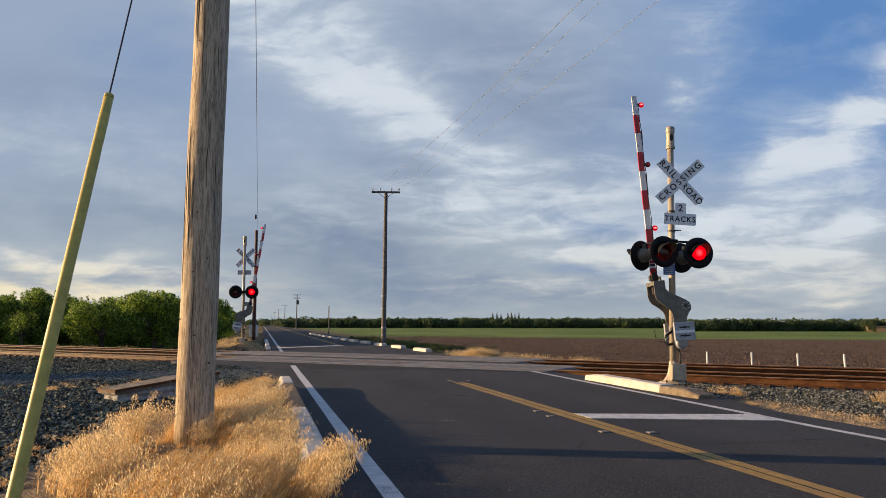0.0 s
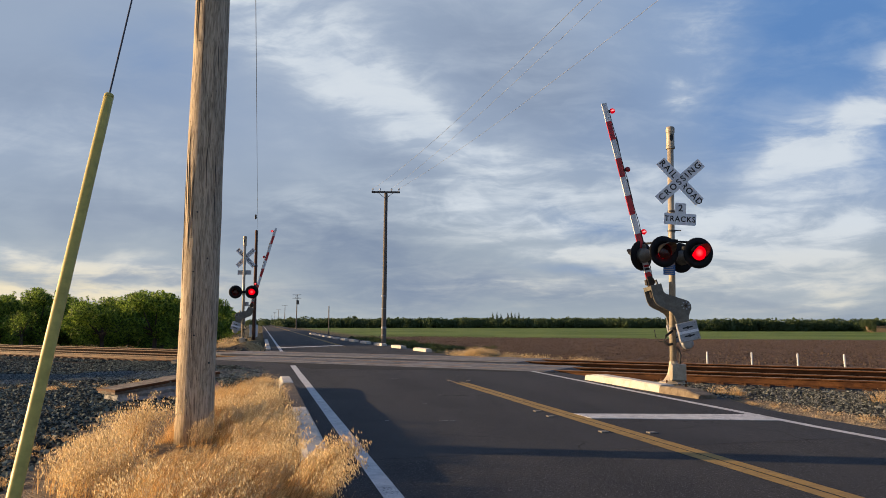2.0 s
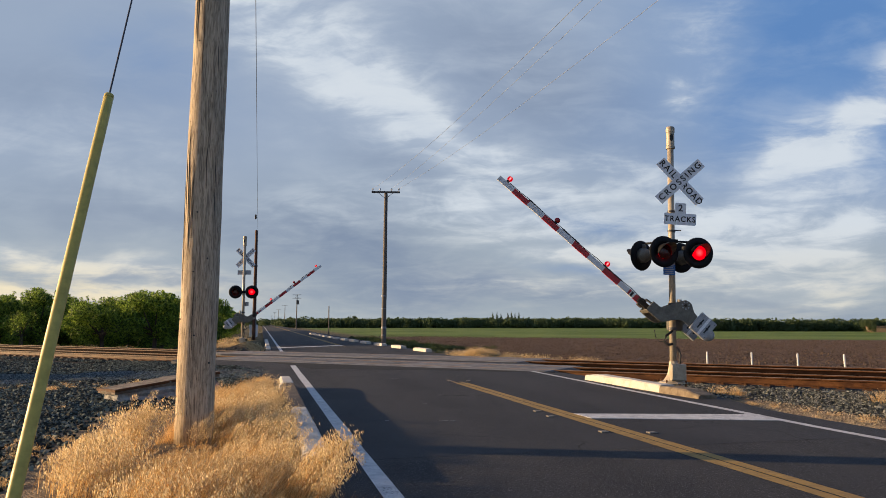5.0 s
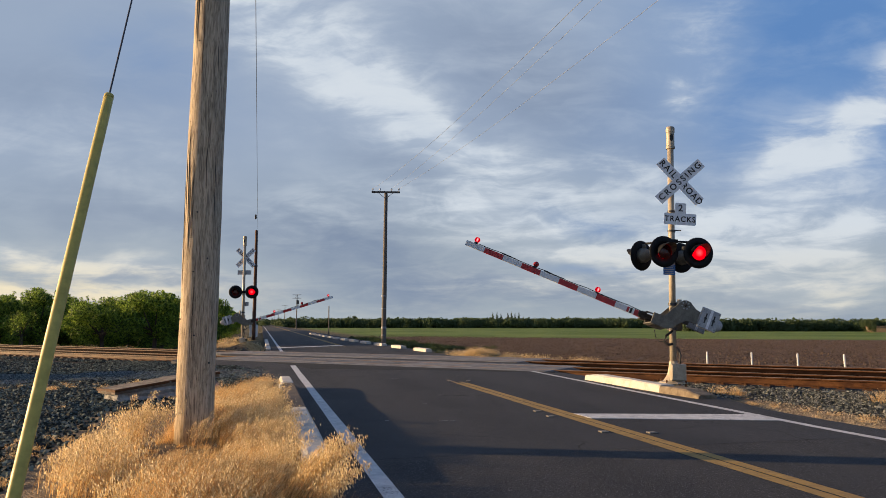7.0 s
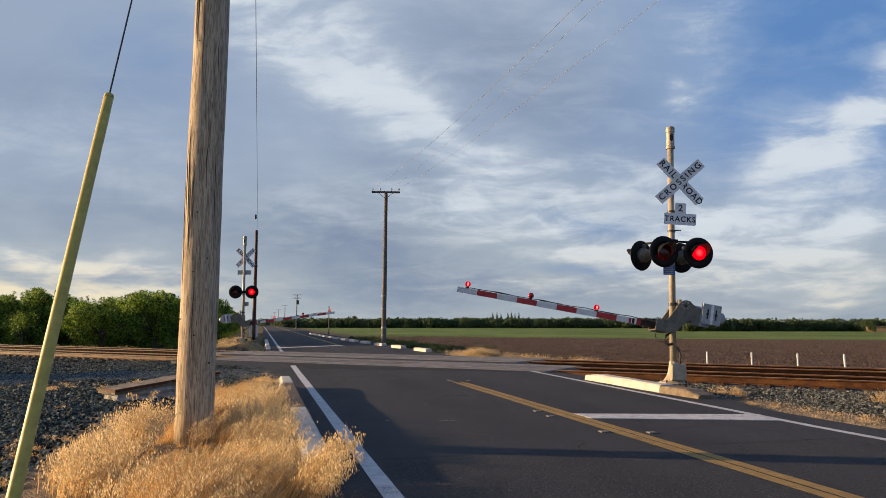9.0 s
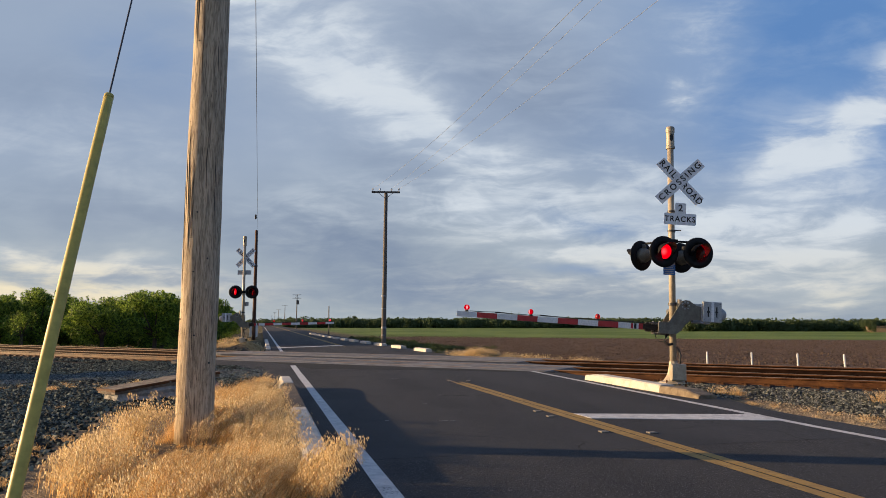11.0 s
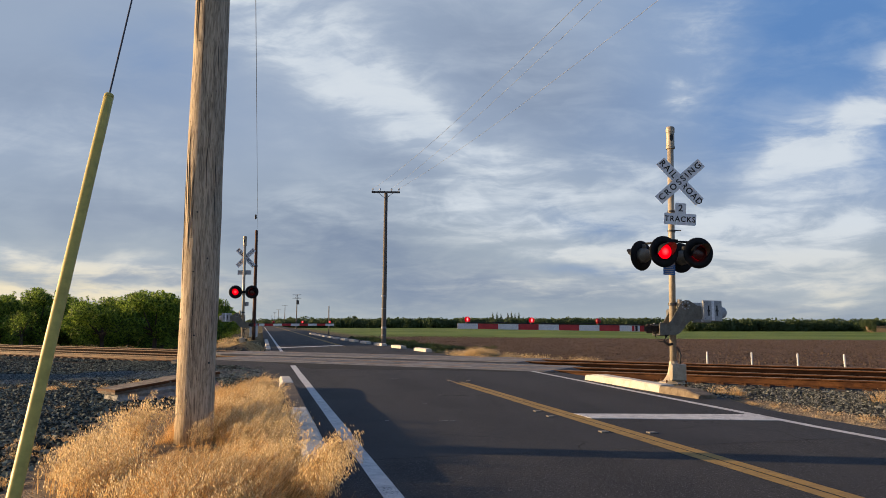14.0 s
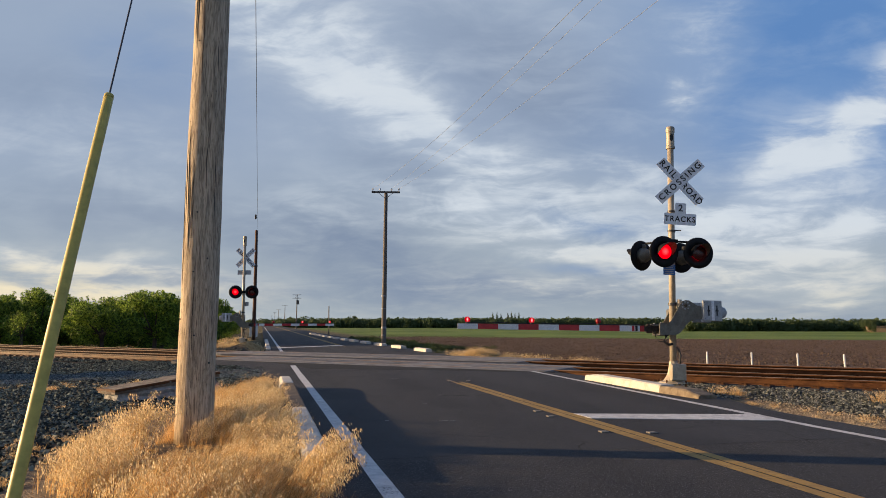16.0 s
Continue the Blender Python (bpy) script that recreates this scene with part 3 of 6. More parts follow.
    path = N.math("MULTIPLY", path, N.span(l, 0.5, -0.1))
    near = N.mix(path, near, N.mix(N.span(fine, 0.3, 0.7), (0.040, 0.056, 0.062, 1), (0.085, 0.105, 0.11, 1)))
    col = N.mix(N.span(c, 25.3, 25.9), near, field)
    s = N.n("BsdfPrincipled")
    N.put(s.inputs["Base Color"], col)
    s.inputs["Roughness"].default_value = 0.95
    s.inputs["Specular IOR Level"].default_value = 0.15
    bp = N.n("Bump")
    bp.inputs["Strength"].default_value, bp.inputs["Distance"].default_value = 0.8, 0.06
    N.put(bp.inputs["Height"], N.math("ADD", fine, N.noise(p, 30.0, 3.0)))
    N.put(s.inputs["Normal"], bp.outputs[0])
    N.put(N.n("OutputMaterial").inputs[0], s.outputs[0])
    return m


xs, ys = axis_steps(-40, 40, 0.8, 3600), axis_steps(-20, 72, 0.8, 3600)
vs = [(x, y, ground_height(x, y)) for y in ys for x in xs]
w = len(xs)
fs = [(j * w + i, j * w + i + 1, (j + 1) * w + i + 1, (j + 1) * w + i) for j in range(len(ys) - 1) for i in range(w - 1)]
me = bpy.data.meshes.new("ground")
me.from_pydata(vs, [], fs)
me.materials.append(ground_material())
for q in me.polygons:
    q.use_smooth = True
ground = tagged(new("ground", me), "gravel verge, dry grass and ploughed brown field", "ground", kind="structure")

# the road: a crowned-edge asphalt strip
bm = bm_new()
L0, L1 = 0.18, 7.42
SEAM = 7.05
sheet(bm, [on_road(L0, SEAM), on_road(L1, SEAM), on_road(L1, 900), on_road(L0, 900)], -0.30, 0.0)
tagged(part("road", bm, asphalt), "dark smooth worn asphalt two-lane country road", "road", kind="structure")
bm = bm_new()
sheet(bm, [on_road(L0, -40), on_road(L1, -40), on_road(L1, SEAM - 0.008), on_road(L0, SEAM - 0.008)], -0.30, 0.0)
tagged(part("road", bm, coarse_asphalt), "coarse dark asphalt lane surface with pale chippings", "road", kind="structure")
# crossing apron where the asphalt widens up to the rails
bm = bm_new()
sheet(bm, [on_road(-0.35, 17.6), on_road(0.18, 14.8), on_track(18.3, -17.7), on_track(18.3, -22.0), on_track(17.2, -21.2)], -0.30, -0.002)
sheet(bm, [on_road(7.42, 9.5), on_road(8.2, 12.6), on_track(18.3, -7.2), on_track(18.3, -8.4)], -0.30, -0.003)
tagged(part("pavement", bm, asphalt), "dark asphalt apron beside the level crossing", "pavement", kind="structure")
# a darker wedge laid on the asphalt before the panels
bm = bm_new()
sheet(bm, [Vector((-3.75, 20.9, 0)), Vector((-0.4, 20.35, 0)), Vector((3.3, 19.2, 0)), on_track(18.25, -7.9), on_track(18.25, -17.6)], -0.02, 0.003)
tagged(part("pavement", bm, dark_asphalt), "darker wedge of asphalt in front of the crossing panels", "pavement", kind="structure")


def stripe(name, pts, mat, label, z=0.0075):
    bm = bm_new()
    sheet(bm, pts, -0.004, z)
    return tagged(part(name, bm, mat), label, "road marking", kind="structure")


def line(name, l, a0, a1, width, mat, label, l2=None):
    l2 = l if l2 is None else l2
    h = width / 2
    bm = bm_new()
    n = max(1, int((a1 - a0) / 1.5)) if a1 < 60 else 40
    rnd = random.Random(int(l * 100 + a0))
    rows = []
    for i in range(n + 1):
        t = i / n
        m_ = on_road(l + (l2 - l) * t, a0 + (a1 - a0) * t)
        j = [rnd.uniform(-0.006, 0.006) for _ in range(2)]
        rows.append((bm.verts.new(m_ + ROAD_R * (-h + j[0]) + Vector((0, 0, 0.004))), bm.verts.new(m_ + ROAD_R * (h + j[1]) + Vector((0, 0, 0.004)))))
    for p, q in zip(rows, rows[1:]):
        bm.faces.new((p[0], p[1], q[1], q[0]))
    return tagged(part(name, bm, mat), label, "road marking", kind="structure")


line("edge_line", 1.03, -20, 22.9, 0.155, white_paint, "worn white edge line on the asphalt", 0.96)
line("edge_line", 7.02, -20, 8.0, 0.13, white_paint, "worn white edge line on the asphalt", 6.80)
line("edge_line", 6.80, 8.0, 19.6, 0.13, white_paint, "worn white edge line on the asphalt", 7.16)
line("edge_line", 0.92, 33.5, 400, 0.15, white_paint, "worn white edge line on the asphalt", 0.8)
for k in (-0.078, 0.078):
    line("centre_line", 4.28 + k, -20, 15.4, 0.134, yellow_paint, "worn double yellow centre line", 4.24 + k)
    line("centre_line", 4.235 + k, 15.45, 16.0 - 4 * k, 0.09, scuffed_paint, "nearly worn away end of the yellow centre line")
    line("centre_line", 4.45 + k, 41.0, 400, 0.105, yellow_paint, "worn double yellow centre line", 4.6 + k)
stripe("stop_line", [Vector((2.03, 10.08, 0)), Vector((4.53, 9.86, 0)), Vector((4.50, 10.50, 0)), Vector((1.88, 10.58, 0))], white_paint, "white stop line on the asphalt")
stripe("stop_line", [on_road(0.98, 39.0), on_road(4.6, 42.2), on_road(4.6, 43.1), on_road(0.98, 39.9)], white_paint, "white stop line on the asphalt")

for x, y, w_, d_ in ((0.05, 9.86, 0.12, 0.014), (-0.75, 9.86, 0.025, 0.012), (-1.12, 17.1, 0.09, 0.03), (-0.30, 11.95, 0.04, 0.015), (-0.06, 13.3, 0.025, 0.02)):
    bm = bm_new()
    sheet(bm, [Vector((x - w_, y - d_, 0)), Vector((x + w_ * 0.8, y - d_ * 0.6, 0)), Vector((x + w_, y + d_, 0)), Vector((x - w_ * 0.9, y + d_ * 0.5, 0))], -0.002, 0.004)
    tagged(part("paint_scrap", bm, grey_scrap), "small scrap of worn white paint on the asphalt", "road marking", "paint scraps", "structure")

# raised markers by the centre line
marker_me = None
for l, a in ((4.13, 15.9), (4.53, 15.8), (3.98, 10.2), (3.94, 9.6), (4.0, 8.1), (4.52, 7.9)):
    if marker_me is None:
        bm = bm_new()
        box(bm, -0.05, 0.05, -0.05, 0.05, 0.0, 0.016, 0.007)
        marker_me = finish("pavement_marker", bm, old_concrete)
    ob = new("pavement_marker", marker_me)
    ob.matrix_basis = Matrix.Translation(on_road(l, a, 0.001)) @ pose(0, 0, 0, 0, 0, 14)
    tagged(ob, "small worn white raised pavement marker on the asphalt", "road marker", "raised pavement markers")


# rails
def rail_profile():
    return [(-0.075, -0.186), (0.075, -0.186), (0.075, -0.172), (0.012, -0.150), (0.012, -0.048), (0.036, -0.036), (0.036, -0.006), (0.028, 0.0),
            (-0.028, 0.0), (-0.036, -0.006), (-0.036, -0.036), (-0.012, -0.048), (-0.012, -0.150), (-0.075, -0.172)]


for c in EAST_RAIL:
    bm = bm_new()
    prof = rail_profile()
    ends = []
    for s in (-320, 120):
        ends.append([bm.verts.new(on_track(c + x, s, z + 0.012)) for x, z in prof])
    for k in range(len(prof)):
        f_ = bm.faces.new((ends[0][k], ends[0][(k + 1) % len(prof)], ends[1][(k + 1) % len(prof)], ends[1][k]))
        # webs and head undersides get the painted shade; the nearest front web stays rust
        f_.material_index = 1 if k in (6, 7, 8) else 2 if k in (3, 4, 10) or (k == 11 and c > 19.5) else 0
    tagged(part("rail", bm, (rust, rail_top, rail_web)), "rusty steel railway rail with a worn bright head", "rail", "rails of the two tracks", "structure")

# sleepers with plates and clips, those beside the crossing
bm = bm_new()
box(bm, -0.11, 0.11, -1.3, 1.3, -0.20, 0.0, 0.012)
tie_me = finish("sleeper", bm, tie_wood)
bm = bm_new()
box(bm, -0.09, 0.09, -0.17, 0.17, 0.0, 0.022, 0.004)
for sx in (-0.05, 0.05):
    for sy in (-0.105, 0.105):
        box(bm, sx - 0.016, sx + 0.016, sy - 0.02, sy + 0.02, 0.02, 0.055, 0.004)
plate_me = finish("tie_plate", bm, rust)
turn = math.degrees(math.atan2(TRACK_D.y, TRACK_D.x))
for c0 in (19.80, 23.65):
    for i in range(110):
        s = -48 + i * 0.52
        if -21.4 < s + (c0 - 19.8) * 0.95 < -7.4:
            continue
        tie = new("sleeper", tie_me)
        tie.matrix_basis = Matrix.Translation(on_track(c0, s, -0.196)) @ pose(0, 0, 0, 0, 0, turn)
        tagged(tie, "dark creosoted timber sleeper bedded in the ballast", "sleeper", "sleepers under the rails")
        for side in (-0.75, 0.75):
            pl = new("tie_plate", plate_me)
            pl.parent = tie
            pl.matrix_basis = pose(0, side, 0)

# concrete crossing panels, laid between and beside the rails
crossing = tagged(new("crossing_surface"), "grey concrete level crossing panels set between the rails", "level crossing", kind="structure")
for near_rail, s0, s1 in ((19.05, -21.3, -7.6), (22.90, -25.2, -10.2)):
    strips = ((near_rail - 0.78, near_rail - 0.085), (near_rail + 0.13, near_rail + 1.37), (near_rail + 1.585, near_rail + 2.12))
    n = 5
    for k, (c0, c1) in enumerate(strips):
        for i in range(n):
            a, b = s0 + (s1 - s0) * i / n + 0.012, s0 + (s1 - s0) * (i + 1) / n - 0.012
            bm = bm_new()
            box(bm, a, b, c0, c1, -0.19, 0.006 + random.uniform(0, 0.008), 0.012)
            for q in bm.verts:
                q.co = on_track(q.co.y, q.co.x, q.co.z)
            part("panel", bm, concrete, crossing)
    bm = bm_new()
    for a, b in ((s0 - 0.75, s0), (s1, s1 + 0.6)):
        for c0, c1 in strips:
            corners = [(a, c0), (b, c0), (b, c1), (a, c1)]
            top = [-0.16 if x in (s0 - 0.75, s1 + 0.6) else 0.0 for x, _ in corners]
            lo = [bm.verts.new(on_track(y, x, -0.2)) for x, y in corners]
            hi = [bm.verts.new(on_track(y, x, z)) for (x, y), z in zip(corners, top)]
            bm.faces.new(hi), bm.faces.new(lo[::-1])
            for k in range(4):
                bm.faces.new((lo[k], lo[(k + 1) % 4], hi[(k + 1) % 4], hi[k]))
    part("end_ramp", bm, stained, crossing, "brown-stained sloping end plates")
bm = bm_new()
sheet(bm, [on_track(21.17, -23.0), on_track(21.17, -8.6), on_track(22.11, -9.8), on_track(22.11, -24.3)], -0.19, -0.004)
part("infill", bm, asphalt, crossing, "dark asphalt strip between the two tracks")


# kerbs
def kerb(name, a0, a1, l, width, height, mat, label, group="", l2=None, taper=0.12, foot=0.55, end=0.55):
    l2 = l if l2 is None else l2
    p, q = on_road(l, a0), on_road(l2, a1)
    d = q - p
    bm = bm_new()
    n = 6
    rows = []
    rnd = random.Random(int(a0 * 50))
    for i in range(n + 1):
        t = i / n
        h = height * (foot if i == 0 else end if i == n else (foot + 1) / 2 if i == 1 else 1)
        sh = taper * (1 if i == 0 else -1 if i == n else 0)
        prof = [(-width / 2, -0.1), (-width / 2 + 0.015, h * 0.8), (-width / 2 + 0.05, h), (width / 2 - 0.05, h), (width / 2 - 0.015, h * 0.8), (width / 2, -0.1)]
        rows.append([bm.verts.new(Vector((x + rnd.uniform(-.006, .006), t * d.length, z + rnd.uniform(-.006, .006)))) for x, z in prof])
    for lo, hi in zip(rows, rows[1:]):
        for k in range(5):
            bm.faces.new((lo[k], lo[k + 1], hi[k + 1], hi[k]))
    bm.faces.new(rows[0]), bm.faces.new(rows[-1][::-1])
    ob = part(name, bm, mat)
    ob.matrix_basis = Matrix.Translation(p) @ pose(0, 0, 0, 0, 0, math.degrees(math.atan2(-d.x, d.y)))
    return tagged(ob, label, "kerb", group)


kerb("kerb", 12.35, 15.6, 7.42, 0.34, 0.155, curb_paint, "white-painted concrete kerb beside the signal mast", foot=1.0, end=0.75)
kerb("kerb", 11.2, 12.34, 7.50, 0.40, 0.13, verge_dust, "dusty tan worn concrete kerb end", l2=7.42, foot=0.45, end=0.95)
kerb("kerb", 6.30, 9.75, 0.50, 0.26, 0.20, curb_paint, "white-painted concrete kerb in dry grass", "kerbs by the dry grass", foot=0.9, end=1.05)
kerb("kerb", 9.77, 13.4, 0.50, 0.26, 0.215, stained, "dark weathered concrete kerb in dry grass", "kerbs by the dry grass", foot=0.98, end=1.1)
kerb("kerb", 13.42, 15.2, 0.48, 0.26, 0.25, curb_paint, "white-painted concrete kerb end block", "kerbs by the dry grass", foot=0.97, end=0.92)
for i in range(13):
    a = 32.0 + i * 4.5
    l = 7.48 - 0.30 * i + 0.0145 * i * i
    kerb("kerb_block", a, a + 2.1, l - 0.16, 0.32, 0.15, curb_paint, "white-painted concrete kerb block beside the far road", "white kerb blocks along the road", l2=l - 0.30, taper=0.05, foot=0.9, end=0.9)
for i in range(4):
    a = 36.2 + i * 5.2
    kerb("kerb_block", a, a + 2.6, 0.34, 0.24, 0.14, curb_paint, "white-painted concrete kerb block beside the far road", "white kerb blocks along the road")


# ---------------------------------------------------------------- crossing signals


def lamp_unit(signal, x, y, z, yaw, keep):
    """A flashing lamp: black target disc, hood, housing and a turning two-faced lens."""
    lamp = part("signal_lamp", lathe(bm_new(), [(0.02, 0.012), (0.315, 0.008), (0.33, 0.0), (0.325, -0.012), (0.165, -0.012), (0.165, 0.0), (0.02, 0.002)], 36, "y"), black, signal,
                "round black target disc of a flashing lamp", True, pose(x, y, z, 0, 0, yaw))
    bm = bm_new()
    lathe(bm, [(0.165, 0.012), (0.16, 0.10), (0.13, 0.17), (0.06, 0.20)], 24, "y")
    box(bm, -0.03, 0.03, 0.05, 0.12, 0.14, 0.24)
    part("housing", bm, grey_paint, lamp, "grey cast lamp housing", True)
    # hood: a tube over the upper part, longest at the top
    bm = bm_new()
    seg = 22
    for r0, flip in ((0.172, False), (0.165, True)):
        rows = []
        for k in range(seg + 1):
            t = radians(-22 + 224 * k / seg)
            reach = 0.03 + 0.34 * max(0.0, (math.sin(t) + 0.38) / 1.38) ** 0.9
            cx, cz = r0 * math.cos(t), r0 * math.sin(t)
            rows.append((bm.verts.new((cx, -0.005, cz)), bm.verts.new((cx * 1.05, -reach, cz * 1.05 - 0.01))))
        for p, q in zip(rows, rows[1:]):
            f_ = bm.faces.new((p[0], p[1], q[1], q[0]))
            f_.material_index = 1 if flip else 0
    hood = part("hood", bm, (black, hood_in), lamp, "black sheet-metal hood", True)
    # the lens: lit on one side, dark on the other
    bm = bm_new()
    for side, mi in ((-1, 0), (1, 1)):
        rows = []
        for r, h in ((0.158, 0.002), (0.135, 0.016), (0.09, 0.028), (0.045, 0.034)):
            rows.append([bm.verts.new((r * math.cos(k * math.tau / 24), side * h, r * math.sin(k * math.tau / 24))) for k in range(24)])
        for lo, hi in zip(rows, rows[1:]):
            for k in range(24):
                bm.faces.new((lo[k], lo[(k + 1) % 24], hi[(k + 1) % 24], hi[k])).material_index = mi
        bm.faces.new(rows[-1]).material_index = mi
    lens = part("lens", bm, (lens_lit, lens_dark), lamp, "red glass lens", True, pose(0, -0.03, 0))
    keep.append(lens)
    return lamp


def crossbuck(signal, x, y, z, yaw, roll):
    blades = []
    for ang, words, y_off in ((-45, ("RAIL", "ROAD"), 0.004), (45, ("CROSSING",), -0.004)):
        bm = bm_new()
        box(bm, -0.61, 0.61, -0.003, 0.003, -0.114, 0.114)
        m = pose(x, y, z, 0, 0, yaw) @ pose(0, y_off, 0, 0, roll - ang, 0)
        blade = part("crossbuck_blade", bm, sign_white, signal, "white reflective crossbuck blade with black lettering", at=m)
        up = pose(0, -0.0045, 0, 90, 0, 0)
        if len(words) == 2:
            lettering("lettering", words[0], 0.182, blade, pose(-0.365, 0, 0) @ up, squeeze=1.0, space=1.32)
            lettering("lettering", words[1], 0.182, blade, pose(0.365, 0, 0) @ up, squeeze=1.0, space=1.18)
        else:
            lettering("lettering", words[0], 0.182, blade, up, squeeze=1.0, space=1.42)
    return blades


def crossing_signal(x, y, z, yaw, sx, near, keep, label):
    """Mast with signs, flashing lamps and a counterweighted gate. sx = 1: the gate reaches to -x; -1: to +x. Seen from -y."""
    sig = thing("crossing_signal", x, y, z, yaw, label, "crossing signal", "crossing signals")
    part("mast", ring(bm_new(), [(0, 0, 0.1), (0, 0, 5.20)], [0.070, 0.066], 24), silver, sig, "silver-painted tubular mast", True)
    # bell in a slotted sleeve
    bell = part("bell", lathe(bm_new(), [(0.06, 5.10), (0.095, 5.105), (0.095, 5.16), (0.086, 5.17), (0.086, 5.46), (0.093, 5.47), (0.093, 5.56), (0.08, 5.59), (0.03, 5.60)], 24), silver, sig, "cylindrical crossing bell")
    bm = bm_new()
    outline = [(0.035 * math.cos(k * math.tau / 16), 5.34 + 0.085 * math.sin(k * math.tau / 16)) for k in range(16)]
    slab(bm, outline, -0.0895, -0.060)
    part("bell_opening", bm, rubber, bell)
    # foot: flange on bolts and a cast base with a junction box
    bm = bm_new()
    lathe(bm, [(0.30, 0.06), (0.30, 0.085), (0.22, 0.10), (0.15, 0.20), (0.11, 0.30), (0.085, 0.50), (0.075, 0.52)], 8)
    part("cast_base", bm, silver, sig, "tan-silver cast mast base")
    bm = bm_new()
    box(bm, -0.24, 0.24, -0.24, 0.24, -0.25, 0.0, 0.01)
    part("foundation", bm, old_concrete, sig, "grey concrete footing")
    for bx in (-0.2, 0.2):
        for by in (-0.2, 0.2):
            part("bolt", ring(bm_new(), [(bx, by, 0.0), (bx, by, 0.13)], [0.018, 0.018], 8), rust, sig)
    bm = bm_new()
    box(bm, -0.115 * 1, 0.205, -0.24, -0.085, 0.12, 0.47, 0.02)
    jb = part("junction_box", bm, silver, sig, "silver junction box")
    bm = bm_new()
    box(bm, -0.095, 0.185, -0.256, -0.238, 0.14, 0.45, 0.006)
    part("box_cover", bm, silver, jb)
    for bz in (0.16, 0.43):
        part("cover_bolt", ring(bm_new(), [(0.165, -0.252, bz), (0.165, -0.27, bz)], [0.013, 0.013], 8), galv, jb)
    part("conduit", ring(bm_new(), [(0.10, -0.16, 0.46), (0.10, -0.16, 0.56), (0.13, -0.10, 0.64), (0.10, -0.06, 0.76), (0.06, -0.05, 0.82)], [0.022] * 5, 10), rubber, sig, smooth=True)
    # signs
    if near:
        crossbuck(sig, 0.155, -0.13, 4.36, -6, 3.0)
        m = pose(0.15, -0.12, 3.55, 0, 0, -6) @ pose(0, 0, 0, 0, 3.5, 0)
        bm = bm_new()
        slab(bm, [(-0.335, -0.115), (-0.315, -0.135), (0.315, -0.135), (0.335, -0.115), (0.335, 0.095), (0.315, 0.115), (0.115, 0.115), (0.115, 0.32), (0.095, 0.34), (-0.095, 0.34), (-0.115, 0.32), (-0.115, 0.115), (-0.315, 0.115), (-0.335, 0.095)], -0.003, 0.003)
        plate = part("track_sign", bm, sign_white, sig, "white number-of-tracks plate", at=m)
        lettering("lettering", "2", 0.205, plate, pose(0, -0.0045, 0.225, 90, 0, 0))
        lettering("lettering", "TRACKS", 0.165, plate, pose(0, -0.0045, -0.012, 90, 0, 0), squeeze=0.93)
        for bz in (3.30, 3.72, 4.26):
            bm = bm_new()
            ring(bm, [(0, 0, bz - 0.02), (0, 0, bz + 0.02)], [0.083, 0.083], 18)
            ring(bm, [(0.02, -0.07, bz), (0.14, -0.09, bz), (0.17, -0.11, bz)], [0.012] * 3, 8)
            part("sign_clamp", bm, wire_grey, sig, "steel sign clamp")
        bm = bm_new()
        box(bm, -0.215, 0.04, -0.10, -0.094, 2.34, 2.56, 0.0)
        notice = part("notice_plate", bm, sign_blue, sig, "small blue notice plate")
        for k in range(5):
            bm = bm_new()
            wd = (0.20, 0.17, 0.21, 0.15, 0.19)[k]
            box(bm, -0.088 - wd / 2, -0.088 + wd / 2, -0.1035, -0.1005, 2.365 + k * 0.04, 2.382 + k * 0.04)
            part("text_bar", bm, galv, notice)
    else:
        crossbuck(sig, 0.03, 0.11, 4.50, 0, 0)
        bm = bm_new()
        box(bm, -0.36, 0.33, 0.10, 0.106, 3.64, 3.86)
        part("track_sign", bm, galv, sig, "bare grey back of a number-of-tracks plate")
        bm = bm_new()
        box(bm, -0.02, 0.24, 0.09, 0.096, 2.05, 2.25)
        part("notice_plate", bm, galv, sig, "bare grey back of a small notice plate")
    # lamps on a cross tube
    bm = bm_new()
    zc = 3.05 if near else 2.75
    ring(bm, [(0, 0, zc - 0.05), (0, 0, zc + 0.06)], [0.095, 0.095], 18)
    if near:
        ring(bm, [(-0.58, 0.14, zc - 0.03), (-0.2, -0.06, zc), (0.0, -0.09, zc + 0.01), (0.3, -0.10, zc), (0.50, -0.13, zc - 0.02)], [0.024] * 5, 12)
        box(bm, -0.07, 0.09, -0.16, -0.05, zc - 0.03, zc + 0.05, 0.01)
    else:
        ring(bm, [(-0.5, 0, zc), (0.5, 0, zc)], [0.024] * 2, 12)
    part("cross_tube", bm, black, sig, "black lamp bracket tube", True)
    if near:
        lamp_unit(sig, -0.305, -0.45, 2.80, 12, keep["left"])
        lamp_unit(sig, 0.465, -0.30, 2.80, 6, keep["right"])
        lamp_unit(sig, -0.60, 0.20, 2.77, 212, keep["left"])
        lamp_unit(sig, 0.31, 0.35, 2.75, 198, keep["right"])
    else:
        lamp_unit(sig, -0.36, -0.18, 2.75, 6, keep["left"])
        lamp_unit(sig, 0.46, -0.18, 2.75, 6, keep["right"])
    # gate machine
    px, pz = (0.192, 1.689) if near else (-0.22, 1.588)
    bm = bm_new()
    box(bm, min(0.0, 0.24 * sx), max(0.0, 0.24 * sx), 0.06, 0.46, 1.16, 1.62, 0.03)
    mech = part("gate_machine", bm, grey_paint, sig, "grey cast gate machine case", True)
    bm = bm_new()
    for bz in (1.20, 1.72):
        ring(bm, [(0, 0, bz - 0.03), (0, 0, bz + 0.03)], [0.092, 0.092], 18)
